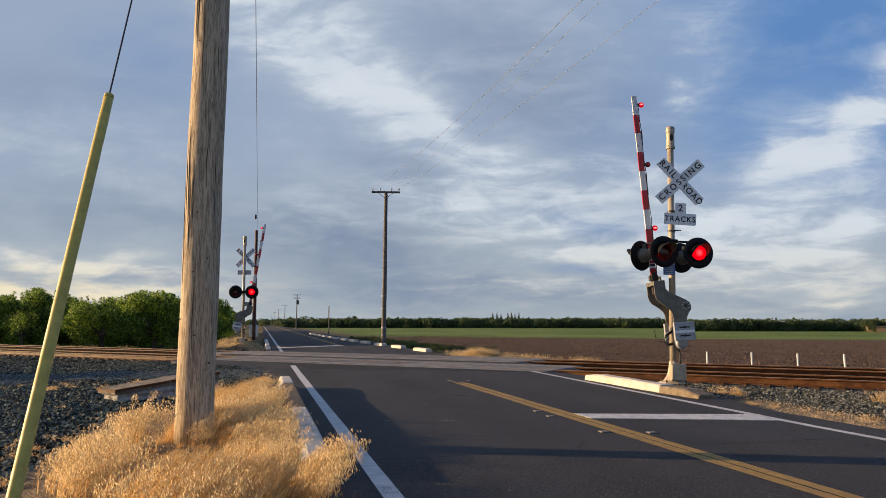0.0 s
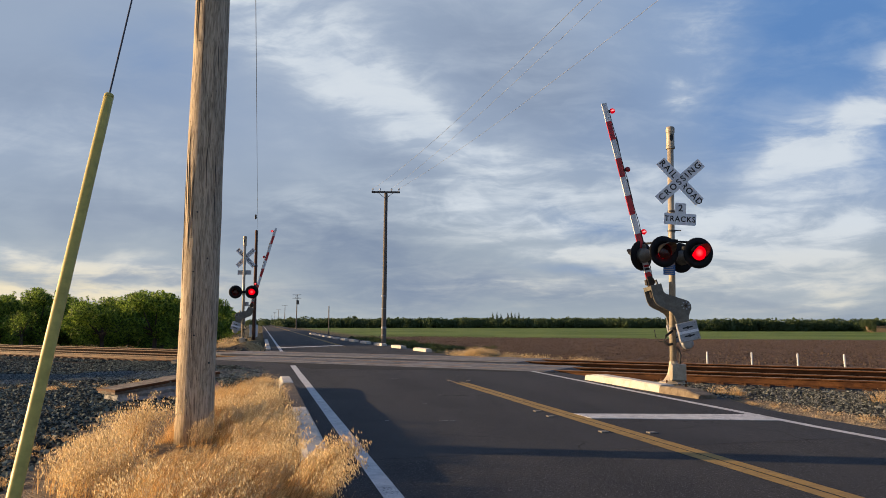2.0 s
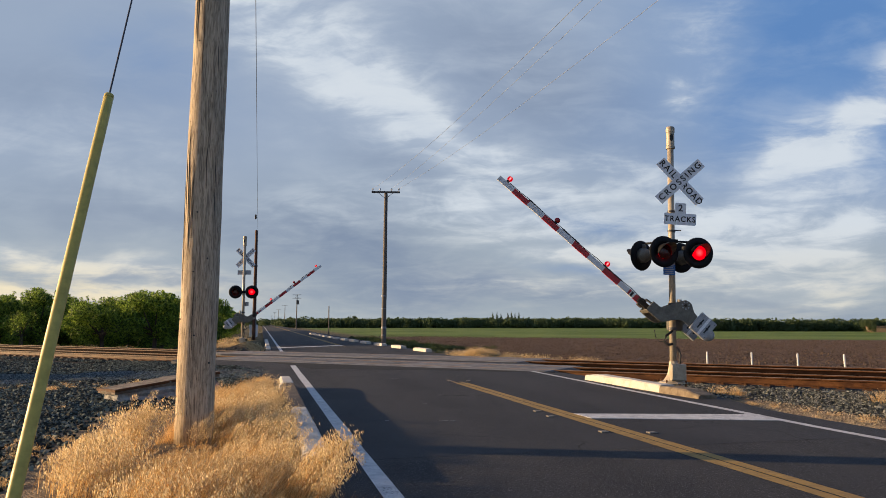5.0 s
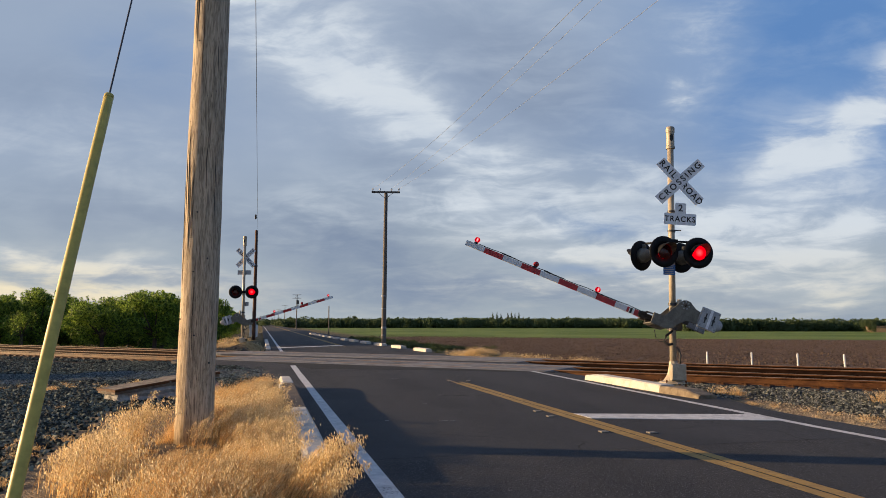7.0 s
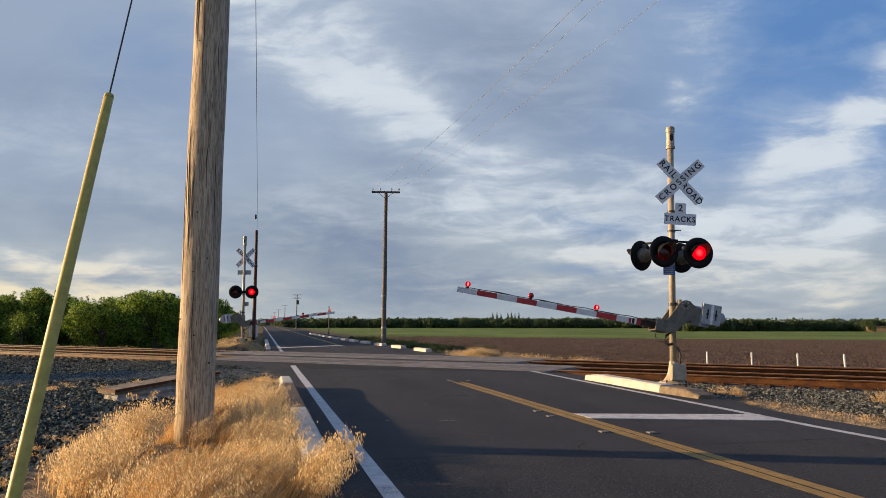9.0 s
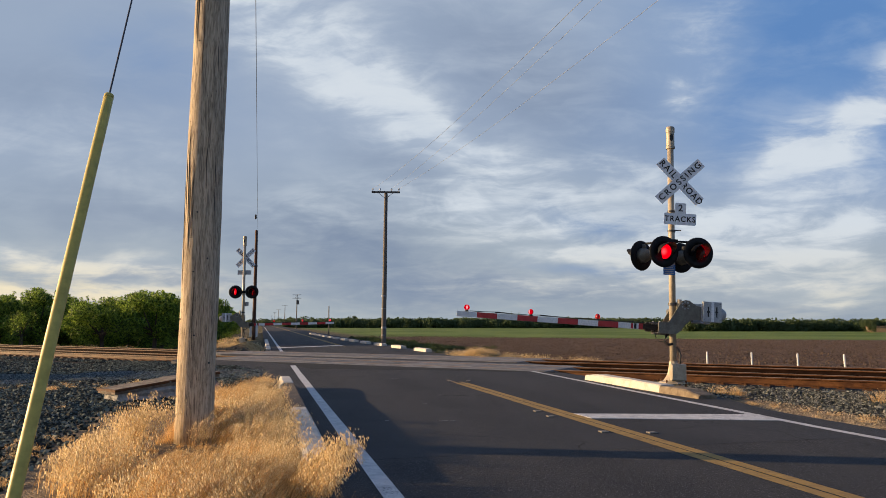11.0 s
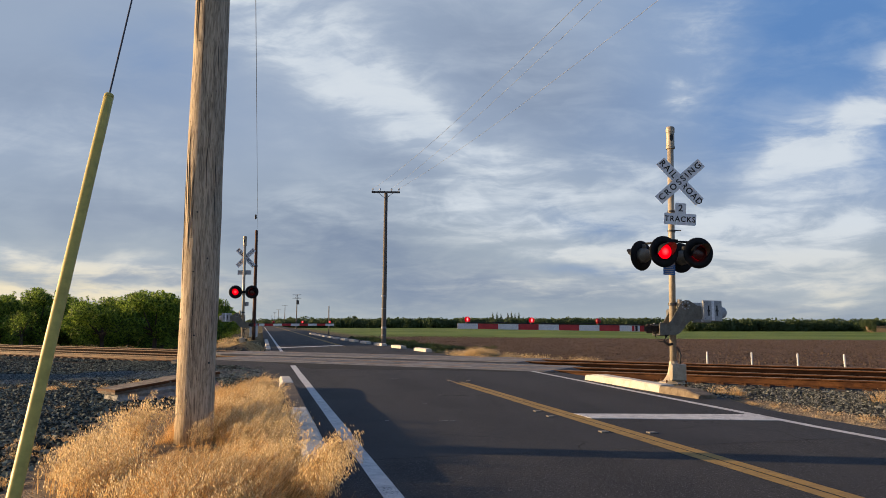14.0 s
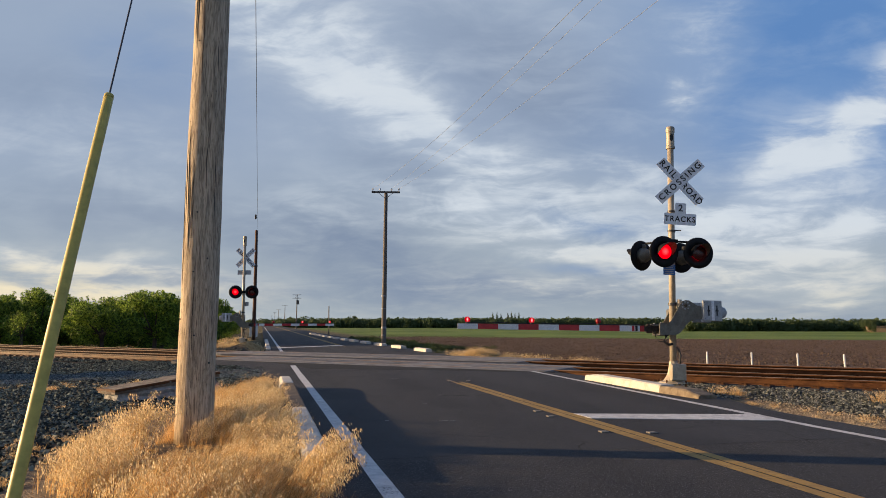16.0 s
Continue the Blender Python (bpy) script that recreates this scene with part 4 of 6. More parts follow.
    part("mounting_clamp", bm, wire_grey, mech)
    part("bell_crank", ring(bm_new(), [(0.13 * sx, -0.06, 1.55), (0.13 * sx, -0.06, 1.82)], [0.05, 0.05], 12), silver, mech, smooth=True)
    part("shaft", ring(bm_new(), [(px, 0.30, pz), (px, -0.24, pz)], [0.045, 0.045], 16), grey_paint, mech, smooth=True)
    part("cable", ring(bm_new(), [(-0.02 * sx, -0.05, 1.16), (-0.16 * sx, -0.08, 1.05), (-0.22 * sx, -0.08, 0.93), (-0.12 * sx, -0.09, 0.86), (-0.03 * sx, -0.08, 0.88)], [0.03] * 5, 10), rubber, sig, "black flexible conduit", True)
    part("lead", ring(bm_new(), [(-0.42 * sx, -0.1, 1.17), (-0.40 * sx, -0.12, 1.02), (-0.33 * sx, -0.12, 0.93), (-0.22 * sx, -0.1, 0.92), (-0.10 * sx, -0.08, 0.99)], [0.009] * 5, 6), rubber, sig, "thin black lead", True)

    # gate: a keyed part that turns about the shaft; its own space: the shaft's end at the origin, arm towards -x when down
    gate = part("gate_arm", ring(bm_new(), [(0, -0.01, 0), (0, 0.54, 0)], [0.06, 0.06], 18), grey_paint, sig, "red and white striped crossing gate arm",
                at=pose(px, -0.26, pz, 0, 0, keep["swing"]) @ pose(0, 0, 0, keep["lean"], 0, 0))
    k_ = 0.01195
    goose = [(-47, -32), (-31, -32), (-26, -27), (-20, -16), (-10, 2), (-6, 7.5), (0, 9.5), (7, 9), (13, 4), (20, 0), (28, -1), (28, -24), (14, -24), (7, -26.5), (0, -34), (-8, -45), (-14, -50), (-22, -52), (-47, -52)]
    for y0, y1 in ((-0.015, 0.015), (0.49, 0.52)):
        bm = bm_new()
        slab(bm, [(qx * k_ * sx, qz * k_) for qx, qz in goose], y0, y1)
        bmesh.ops.bevel(bm, geom=bm.edges[:], offset=0.004, segments=1, affect="EDGES")
        part("bracket_plate", bm, grey_paint, gate, "grey curved gate bracket")
    for j in range(7):
        t = j * math.tau / 7
        bx, bz = 6.2 * math.cos(t) * k_ * sx, 6.2 * math.sin(t) * k_
        part("bolt", ring(bm_new(), [(bx, -0.015, bz), (bx, -0.03, bz)], [0.016, 0.016], 8), galv, gate)
    part("shaft_nut", ring(bm_new(), [(0, -0.012, 0), (0, -0.045, 0)], [0.032, 0.026], 6), tie_wood, gate)
    # cross ties between the plates, and the dark clamp that holds the arm
    bm = bm_new()
    for tx, tz, hw in ((-43, -50.5, 3.5), (-12, -30, 2.5), (22, -12, 3.0)):
        box(bm, (tx - hw) * k_ if sx > 0 else -(tx + hw) * k_, (tx + hw) * k_ if sx > 0 else -(tx - hw) * k_, 0.016, 0.489, (tz - 1) * k_, (tz + 1) * k_)
    part("cross_tie", bm, grey_paint, gate)
    bm = bm_new()
    box(bm, *sorted((-64 * k_ * sx, -26 * k_ * sx)), 0.34, 0.46, -45 * k_, -35 * k_, 0.01)
    box(bm, *sorted((-60 * k_ * sx, -50 * k_ * sx)), 0.36, 0.475, -48 * k_, -32 * k_, 0.012)
    part("arm_clamp", bm, tie_wood, gate, "dark steel arm clamp")
    bm = bm_new()
    slab(bm, [(-28 * k_ * sx, -29.5 * k_), (-28 * k_ * sx, -31.2 * k_), (-56 * k_ * sx, -34 * k_), (-56 * k_ * sx, -32.4 * k_)], 0.20, 0.30)
    part("spring_bar", bm, wire_grey, gate, "sloping steel spring bar")
    for hx, hz in ((-38, -29), (-50, -30.5)):
        part("bolt", ring(bm_new(), [(hx * k_ * sx, 0.25, (hz - 3) * k_), (hx * k_ * sx, 0.25, hz * k_)], [0.017, 0.017], 8), galv, gate)
    # counterweights
    for y0, y1 in ((-0.10, -0.016), (0.521, 0.605)):
        bm = bm_new()
        box(bm, *sorted((28 * k_ * sx, 61 * k_ * sx)), y0, y1, -27 * k_, 9 * k_, 0.012)
        cw = part("counterweight", bm, galv, gate, "grey slotted counterweight plate")
        for sxx in (37.5, 52):
            bm = bm_new()
            box(bm, *sorted(((sxx - 1.2) * k_ * sx, (sxx + 1.2) * k_ * sx)), y0 - 0.004, y0 + 0.01, -18 * k_, 0 * k_)
            box(bm, *sorted(((sxx - 2.4) * k_ * sx, (sxx + 2.4) * k_ * sx)), y0 - 0.012, y0 + 0.01, -10.5 * k_, -7.5 * k_)
            part("slot", bm, rubber, cw)
        bm = bm_new()
        box(bm, *sorted((42.7 * k_ * sx, 47.3 * k_ * sx)), y0 - 0.006, y0 + 0.01, -26 * k_, 8 * k_)
        part("bar", bm, sign_white, cw)
        for bx, bz in ((31, 5), (58, 5), (31, -23), (58, -23)):
            part("bolt", ring(bm_new(), [(bx * k_ * sx, y0, bz * k_), (bx * k_ * sx, y0 - 0.008, bz * k_)], [0.008, 0.008], 6), wire_grey, cw)
    bm = bm_new()
    lathe(bm, [(0.02, 0.05), (0.10, 0.05), (0.125, 0.07), (0.125, 0.20), (0.02, 0.22)], 20, "y")
    for q in bm.verts:
        q.co += Vector((64.5 * k_ * sx, 0.0, -11 * k_))
    part("round_weight", bm, galv, gate, "round end weight", smooth=True)
    # striped boards from the clamp to the tip
    root, tip, arm_y = -0.739, keep["reach"], 0.40

    def zc(d):
        return -0.478

    step = (tip - abs(root)) / 9.3
    for j in range(10):
        d0 = tip - j * step
        d1 = max(abs(root), tip - (j + 1) * step)
        h0, h1 = [(0.056 if near else 0.055) + 0.008 * (tip - d) / tip for d in (d0, d1)]
        if d0 - d1 < 0.02:
            continue
        bm = bm_new()
        for h, y0, y1 in ((1.0, -0.024, 0.024),):
            slab(bm, [(-d0 * sx, zc(d0) - h0), (-d1 * sx, zc(d1) - h1), (-d1 * sx, zc(d1) + h1), (-d0 * sx, zc(d0) + h0)], arm_y + y0, arm_y + y1)
        part("arm_board", bm, arm_red if j % 2 else arm_white, gate)
    for d0, d1, mat_ in ((0.985, 1.035, arm_red), (0.915, 0.965, rubber), (0.735, 0.775, rubber)):
        bm = bm_new()
        slab(bm, [(-d1 * sx, zc(d1) - 0.058), (-d0 * sx, zc(d0) - 0.058), (-d0 * sx, zc(d0) + 0.058), (-d1 * sx, zc(d1) + 0.058)], arm_y - 0.028, arm_y + 0.028)
        part("stripe_patch", bm, mat_, gate)
    # lamp cable and its clips along the top
    bm = bm_new()
    pts = []
    for t in range(13):
        d = abs(root) - 0.02 + (tip - 0.25 - abs(root)) * t / 12
        pts.append((-d * sx, arm_y, zc(d) + 0.075 + 0.018 * (t % 3 == 1)))
    ring(bm, pts, [0.008] * 13, 6)
    for lo, hi in ((0.14, 0.27), (0.44, 0.56), (0.72, 0.80)):
        d = 0.7 + (tip - 0.7) * (lo + hi) / 2
        box(bm, *sorted((-(0.7 + (tip - 0.7) * lo) * sx, -(0.7 + (tip - 0.7) * hi) * sx)), arm_y - 0.015, arm_y + 0.015, zc(d) + 0.070, zc(d) + 0.088)
    part("lamp_cable", bm, rubber, gate)
    for spot, flash in ((tip - 0.21, None), (tip - 0.21 - (tip - 0.21 - 1.75) * 0.49, "left"), (1.75, "right")):
        bm = bm_new()
        ring(bm, [(-spot * sx, arm_y, zc(spot) + 0.06), (-spot * sx, arm_y, zc(spot) + 0.10)], [0.045, 0.03], 12)
        foot = part("lamp_foot", bm, rubber, gate)
        bm = bm_new()
        bmesh.ops.create_uvsphere(bm, u_segments=16, v_segments=10, radius=0.062)
        for f_ in bm.faces:
            cy = f_.calc_center_median().y
            f_.material_index = 0 if cy < 0 else 1
        for q in bm.verts:
            q.co.y *= 0.8
        lamp = part("gate_lamp", bm, (bulb_lit, gate_red), gate, "small red gate arm lamp", True, pose(-spot * sx, arm_y, zc(spot) + 0.145))
        if flash:
            keep[flash].append(lamp)
    keep["gate"] = gate
    return sig


NEAR = {"left": [], "right": [], "swing": 0.65, "lean": -2.69, "reach": 4.774}
FAR = {"left": [], "right": [], "swing": 8.0, "lean": 0.0, "reach": 4.78}
near_signal = crossing_signal(4.87, 15.50, -0.02, 0, 1, True, NEAR, "silver crossing signal mast with red lamps and lowering gate")
crossing_signal(-10.05, 36.5, 0.10, 0, -1, False, FAR, "distant silver crossing signal mast with red lamps beside dry grass")
near_signal.matrix_basis = pose(4.87, 15.50, -0.02, 0, 1.1, 0)

# ---------------------------------------------------------------- poles and wires


def timber_pole(name, base, top, r0, r1, mat, label, knots=0, seed=1):
    """A tapered, slightly uneven pole. Returns the thing (its trunk is a part)."""
    b, t = Vector(base), Vector(top)
    ob = thing(name, b.x, b.y, b.z, 0, label, "utility pole", "utility poles")
    rnd = random.Random(seed)
    bm = bm_new()
    n = 26
    path, rad = [], []
    for i in range(n + 1):
        k = i / n
        path.append((t - b) * k + Vector((rnd.uniform(-1, 1), rnd.uniform(-1, 1), 0)) * 0.006)
        rad.append((r0 + (r1 - r0) * k) * (1 + rnd.uniform(-0.012, 0.012)))
    ring(bm, path, rad, 40)
    for q in bm.verts:
        d = Vector((q.co.x, q.co.y, 0)) - (t - b) * (q.co.z / max(0.01, t.z - b.z))
        ang = math.atan2(d.y, d.x)
        q.co += d.normalized() * 0.02 * r0 / 0.2 * noise.noise(Vector((ang * 1.1, q.co.z * 0.12, seed)))*0.5 if d.length > 0 else Vector()
    part("trunk", bm, mat, ob, smooth=True)
    # drying cracks and nail holes
    for i in range(knots):
        z = rnd.uniform(0.6, 6.0)
        ang = radians(rnd.uniform(-150, -30))
        c = (t - b) * (z / (t.z - b.z))
        r = r0 + (r1 - r0) * z / (t.z - b.z)
        d = Vector((math.cos(ang), math.sin(ang), 0))
        bm = bm_new()
        if i % 2:
            bmesh.ops.create_icosphere(bm, subdivisions=1, radius=rnd.uniform(0.007, 0.012), matrix=Matrix.Translation(c + d * r * 0.995))
            part("nail_hole", bm, rubber, ob)
        else:
            ln = rnd.uniform(0.5, 1.6)
            a = d.cross(Vector((0, 0, 1)))
            pts = [c + d * r * 1.0 + a * rnd.uniform(-0.008, 0.008) + Vector((0, 0, ln * j / 6)) for j in range(7)]
            ring(bm, pts, [0.001, 0.003, 0.0045, 0.004, 0.0045, 0.003, 0.001], 5)
            part("drying_crack", bm, tie_wood, ob)
    return ob


def wire(name, a, b, sag, r, label, mat=None, group="", n=24):
    a, b = Vector(a), Vector(b)
    bm = bm_new()
    pts = [a + (b - a) * (i / n) - Vector((0, 0, sag * 4 * (i / n) * (1 - i / n))) for i in range(n + 1)]
    ring(bm, pts, [r] * (n + 1), 6)
    return tagged(part(name, bm, mat or wire_grey, smooth=True), label, "wire", group)


near_pole = timber_pole("utility_pole", (-2.72, 8.05, -0.1), (-2.61, 8.05, 11.2), 0.205, 0.168, pole_wood, "tall weathered wooden utility pole standing in dry grass", 34, 3)
# guy wire with a yellow guard, and the span across the tracks
TOP = Vector((-2.67, 8.05, 10.10))
LOW = Vector((-1.72, 2.98, 0.60))
d_ = (LOW - TOP).normalized()
anchor = LOW + d_ * ((LOW.z + 0.1) / -d_.z)
wire("guy_wire", TOP, anchor, 0.0, 0.0055, "twisted steel guy wire with a yellow guard", group="guy wires")
guard = tagged(new("guy_guard"), "yellow plastic guard sleeve on a steel guy wire", "guy guard")
g0, g1 = anchor - d_ * 0.12, LOW - d_ * 2.27
n = 14
part("sleeve", ring(bm_new(), [g0 + (g1 - g0) * (i / n) for i in range(n + 1)], [0.0275] * n + [0.0265], 24), guard_yellow, guard, smooth=True)

part("end_cap", ring(bm_new(), [g1 + d_ * 0.02, g1 - d_ * 0.006, g1 - d_ * 0.012], [0.0272, 0.0270, 0.016], 24), guard_yellow, guard, smooth=True)

stub = timber_pole("utility_pole", (-17.03, 65.5, -0.2), (-17.0, 65.5, 9.72), 0.17, 0.13, brown_pole, "reddish brown creosoted stub pole beyond the crossing", 0, 5)
wire("guy_wire", (-2.37, 8.05, 10.9), (-16.88, 65.4, 9.82), 0.15, 0.010, "steel span guy wire between two poles", group="guy wires", n=40)
ring_bm = lathe(bm_new(), [(0.02, -0.2), (0.07, -0.16), (0.09, -0.05), (0.05, 0.0), (0.09, 0.05), (0.07, 0.16), (0.02, 0.2)], 12)
part("insulator", ring_bm, rubber, stub, "dark strain insulator", at=pose(2.0, -8.0, 9.98))
part("ground_lead", ring(bm_new(), [(0.16, -0.12, 9.9), (0.2, -0.15, 5.0), (0.22, -0.2, 0.2)], [0.02] * 3, 6), galv, stub, "grey lead down the pole")
part("pole_band", ring(bm_new(), [(0, 0, 6.6), (0, 0, 6.75)], [0.20, 0.20], 10), wire_grey, stub)


def line_pole(a, l, height, seed, arm=1.85, second=False):
    p = on_road(l, a)
    ob = timber_pole("utility_pole", (p.x, p.y, -0.4), (p.x + 0.08, p.y, height), 0.165, 0.11, far_pole, "grey wooden line pole with a crossarm beside the road", 0, seed)
    for z in ((height + 0.05, height - 0.9) if second else (height + 0.05,)):
        bm = bm_new()
        box(bm, -arm / 2, arm / 2, -0.06, 0.06, z + 0.22, z + 0.34, 0.01)
        part("crossarm", bm, far_pole, ob, at=pose(0.08, -0.14, 0, 0, 0, 4))
        for k in (-0.46, -0.2, 0.2, 0.46):
            bm = bm_new()
            lathe(bm, [(0.015, z + 0.34), (0.015, z + 0.40), (0.05, z + 0.41), (0.055, z + 0.47), (0.03, z + 0.53)], 10)
            part("insulator", bm, galv, ob, at=pose(0.08 + k * arm, -0.14, 0))
        for k in (-1, 1):
            part("brace", ring(bm_new(), [(0.08 + 0.5 * k, -0.2, z + 0.24), (0.08, -0.16, z - 0.15)], [0.015, 0.015], 6), wire_grey, ob)
    return ob


p2 = line_pole(46.35, 7.62, 9.88, 8)
for i, z in enumerate((0.9, 1.35, 2.6, 3.4)):
    bm = bm_new()
    ring(bm, [(0, 0, z), (0, 0, z + (0.06, 0.12, 0.05, 0.10)[i])], [0.170, 0.168], 14)
    part("pole_band", bm, line_grey, p2)
far_rows = ((212.0, 9.6, 9.4), (330.0, 9.8, 9.2), (450.0, 9.6, 9.4), (590.0, 9.8, 9.6), (760.0, 9.6, 9.4))
for i, (a, l, h) in enumerate(far_rows):
    line_pole(a, l, h, 20 + i, 2.4, i == 0)
bm = bm_new()
box(bm, -0.35, 0.35, -0.3, 0.3, 6.6, 7.8, 0.05)
tagged(part("transformer", bm, far_pole, at=Matrix.Translation(on_road(9.85, 211.6))), "grey transformer hanging on a far line pole", "transformer")
# slender post by the far weeds
bm = bm_new()
p = on_road(6.6 + 1.2, 88.0)
tagged(part("post", ring(bm, [(p.x, p.y, -0.4), (p.x, p.y, 3.35)], [0.075, 0.06], 10), far_pole), "slender dark wooden post in the weeds", "post")
# conductors of the line, running back over the viewer
for k, (e0, e1) in enumerate(((-0.85, 0), (0.37, 1), (0.85, 2))):
    a = on_road(7.7, 46.2, 10.0) + Vector((e0, 0, 0.05))
    b = Vector(((11.0, -20, 8.4), (15.5, -20, 13.3), (16.0, -20, 11.2))[e1])
    wire("power_line", a, b, 1.2, 0.0065, "thin overhead power line", line_grey, group="power lines", n=40)
# white marker posts beyond the rails
for px, py, lean in ((9.21, 25.45, -0.5), (10.45, 24.72, -0.5), (11.66, 24.01, -0.5), (12.84, 23.31, -3.0)):
    bm = bm_new()
    ring(bm, [(0, 0, -0.1), (0, 0, 0.82), (0, 0, 0.84)], [0.031, 0.031, 0.015], 12)
    tagged(part("marker_post", bm, post_white, smooth=True, at=pose(px, py, -0.53, 0, lean, 0)), "white plastic marker post beside the rails", "marker post", "white marker posts")

# ---------------------------------------------------------------- left side: loose slab, stones
slab_thing = thing("concrete_slab", -5.0, 12.9, -0.12, 0, "broken grey concrete panel with rusty edge on gravel", "concrete slab")
slab_thing.matrix_basis = pose(-4.95, 12.9, 0.03, 4, -6, 0)
bm = bm_new()
pts = [Vector((-0.98, -0.25, 0)), Vector((-0.42, -0.80, 0)), Vector((0.95, 0.35, 0)), Vector((0.45, 1.05, 0))]
sheet(bm, pts, 0.19, 0.27)


def crumble(bm, amount, cuts):
    """Break the straight edges of a slab."""
    bmesh.ops.subdivide_edges(bm, edges=bm.edges[:], cuts=cuts, use_grid_fill=True)
    for q in bm.verts:
        d = noise.noise_vector(q.co * 7.0) + noise.noise_vector(q.co * 19.0) * 0.5
        q.co += Vector((d.x, d.y, d.z * 0.35)) * amount


crumble(bm, 0.035, 9)
part("panel", bm, brown_slab, slab_thing, "brown weathered top panel")
bm = bm_new()
for a, b in ((pts[0], pts[1]), (pts[1], pts[2])):
    o = (b - a).cross(Vector((0, 0, 1))).normalized() * 0.014
    sheet(bm, [a + o, b + o, b - o * 0.5, a - o * 0.5], 0.235, 0.278)
part("edge_angle", bm, rust, slab_thing, "rusty steel edge angle")
bm = bm_new()
sheet(bm, [p * 0.93 for p in pts], -0.3, 0.195)
crumble(bm, 0.06, 7)
part("base", bm, pale_concrete, slab_thing, "pale crumbling concrete underside")

# steel equipment house, out of the picture, whose shadow lies on the gravel
house = thing("equipment_house", -23.6, 21.6, -0.2, 0, "grey steel railway equipment house on gravel", "equipment house")
bm = bm_new()
box(bm, -1.1, 1.1, -0.95, 0.95, 0, 2.55, 0.02)
part("wall", bm, galv, house)
bm = bm_new()
box(bm, -1.2, 1.2, -1.05, 1.05, 2.55, 2.70, 0.03)
part("roof", bm, galv, house)


def stones(name, count, spot, seed, size, label, mat=None, category="ballast"):
    """Loose ballast as one mesh: skewed angular lumps."""
    rnd = np.random.default_rng(seed)
    base = bmesh.new()
    bmesh.ops.create_cube(base, size=1.25)
    bv = np.array([v_.co[:] for v_ in base.verts])
    bf = np.array([[v_.index for v_ in f_.verts] for f_ in base.faces])
    base.free()
    vs, fs = [], []
    for i in range(count):
        x, y = spot(rnd)
        r = size * rnd.uniform(0.55, 1.5)
        m = np.linalg.qr(rnd.normal(size=(3, 3)))[0] * (r * rnd.uniform(0.6, 1.15, 3))
        q = (bv * rnd.uniform(0.68, 1.2, (len(bv), 1))) @ m.T
        q += (x, y, ground_height(x, y) + r * rnd.uniform(0.0, 0.5))
        vs.append(q)
        fs.append(bf + i * len(bv))
    me = bpy.data.meshes.new(name)
    me.from_pydata(np.concatenate(vs).tolist(), [], np.concatenate(fs).tolist())
    me.materials.append(mat or stone)
    return tagged(new(name, me), label, category, kind="stuff")


def left_spot(rnd):
    while True:
        y = 5.0 + 25.0 * rnd.random() ** 1.4
        x = -0.66 * y + rnd.random() * 0.52 * y
        p = Vector((x, y, 0))
        if 17.2 < y < 20.6 and rnd.random() < 0.97:
            continue
        if y < 11 and p.dot(ROAD_R) > -2.7 + 0.8 * rnd.random() ** 3:
            continue
        if p.dot(ROAD_R) < (-1.3 if y < 11 else -0.4 if y < 15 else 0.1) and p.dot(TRACK_N) < 18.6:
            return x, y


def path_spot(rnd):
    y = rnd.uniform(16.8, 20.9)
    x = rnd.uniform(-0.64 * y, -0.19 * y)
    return (x, y) if Vector((x, y, 0)).dot(ROAD_R) < 0.0 else path_spot(rnd)


def left_track(rnd):
    c, s = rnd.uniform(15.8, 18.95), rnd.uniform(-46, -20.5)
    p = on_track(c, s)
    return p.x, p.y


def right_track(rnd):
    c = 19.0 - 2.9 * rnd.random() ** 1.2
    p = on_track(c, rnd.uniform(-7.2, 7.5))
    return (p.x, p.y) if p.dot(ROAD_R) > 8.1 else right_track(rnd)


def right_verge(rnd):
    p = on_road(7.5 + 1.3 * rnd.random(), rnd.uniform(5.5, 15.5))
    return (p.x, p.y) if p.dot(TRACK_N) < 17.5 else right_verge(rnd)


def right_bed(rnd):
    a = rnd.uniform(5.0, 16.5)
    p = on_road((8.6 if a < 11.5 else 8.2) + 4.5 * rnd.random(), a)
    return (p.x, p.y) if p.dot(TRACK_N) < 18.0 else right_bed(rnd)


def between(rnd):
    c = rnd.uniform(20.6, 26.4)
    s = rnd.uniform(-45, 10)
    if -24.5 < s < -8.5:
        s -= 16.5
    p = on_track(c, s)
    return p.x, p.y


stones("ballast", 56000, left_spot, 1, 0.028, "dark grey crushed stone ballast beside the track")
stones("ballast", 11000, left_track, 2, 0.030, "dark grey crushed stone ballast under the rails")
# right-hand ballast takes the stone with sunlight painted in
stones("ballast", 9000, right_track, 3, 0.030, "grey crushed stone ballast beside rusty rails", stone_lit)
stones("ballast", 9000, right_verge, 6, 0.011, "loose tan grit on the road verge", tan_grit)
stones("ballast", 22000, right_bed, 8, 0.021, "grey-green crushed stone ballast beside the verge", stone_lit)
stones("ballast", 6000, left_spot, 9, 0.016, "fine grey grit among the ballast")
stones("ballast", 18000, path_spot, 11, 0.014, "fine blue-grey grit on the path beside the track", path_grit)
stones("ballast", 2500, between, 4, 0.04, "grey crushed stone ballast between the tracks")


def ploughed(rnd):
    c = 28.0 + 1.5 * round(41 * rnd.random() ** 1.5) + rnd.normal(0, 0.22)
    s = rnd.uniform(-0.55 * c - 16, 0.25 * c + 14)
    p = on_track(c, s)
    return (p.x, p.y) if p.dot(ROAD_R) > 13 else ploughed(rnd)


stones("soil_clods", 36000, ploughed, 5, 0.042, "brown clods of ploughed soil in the field", soil_clod, "soil")


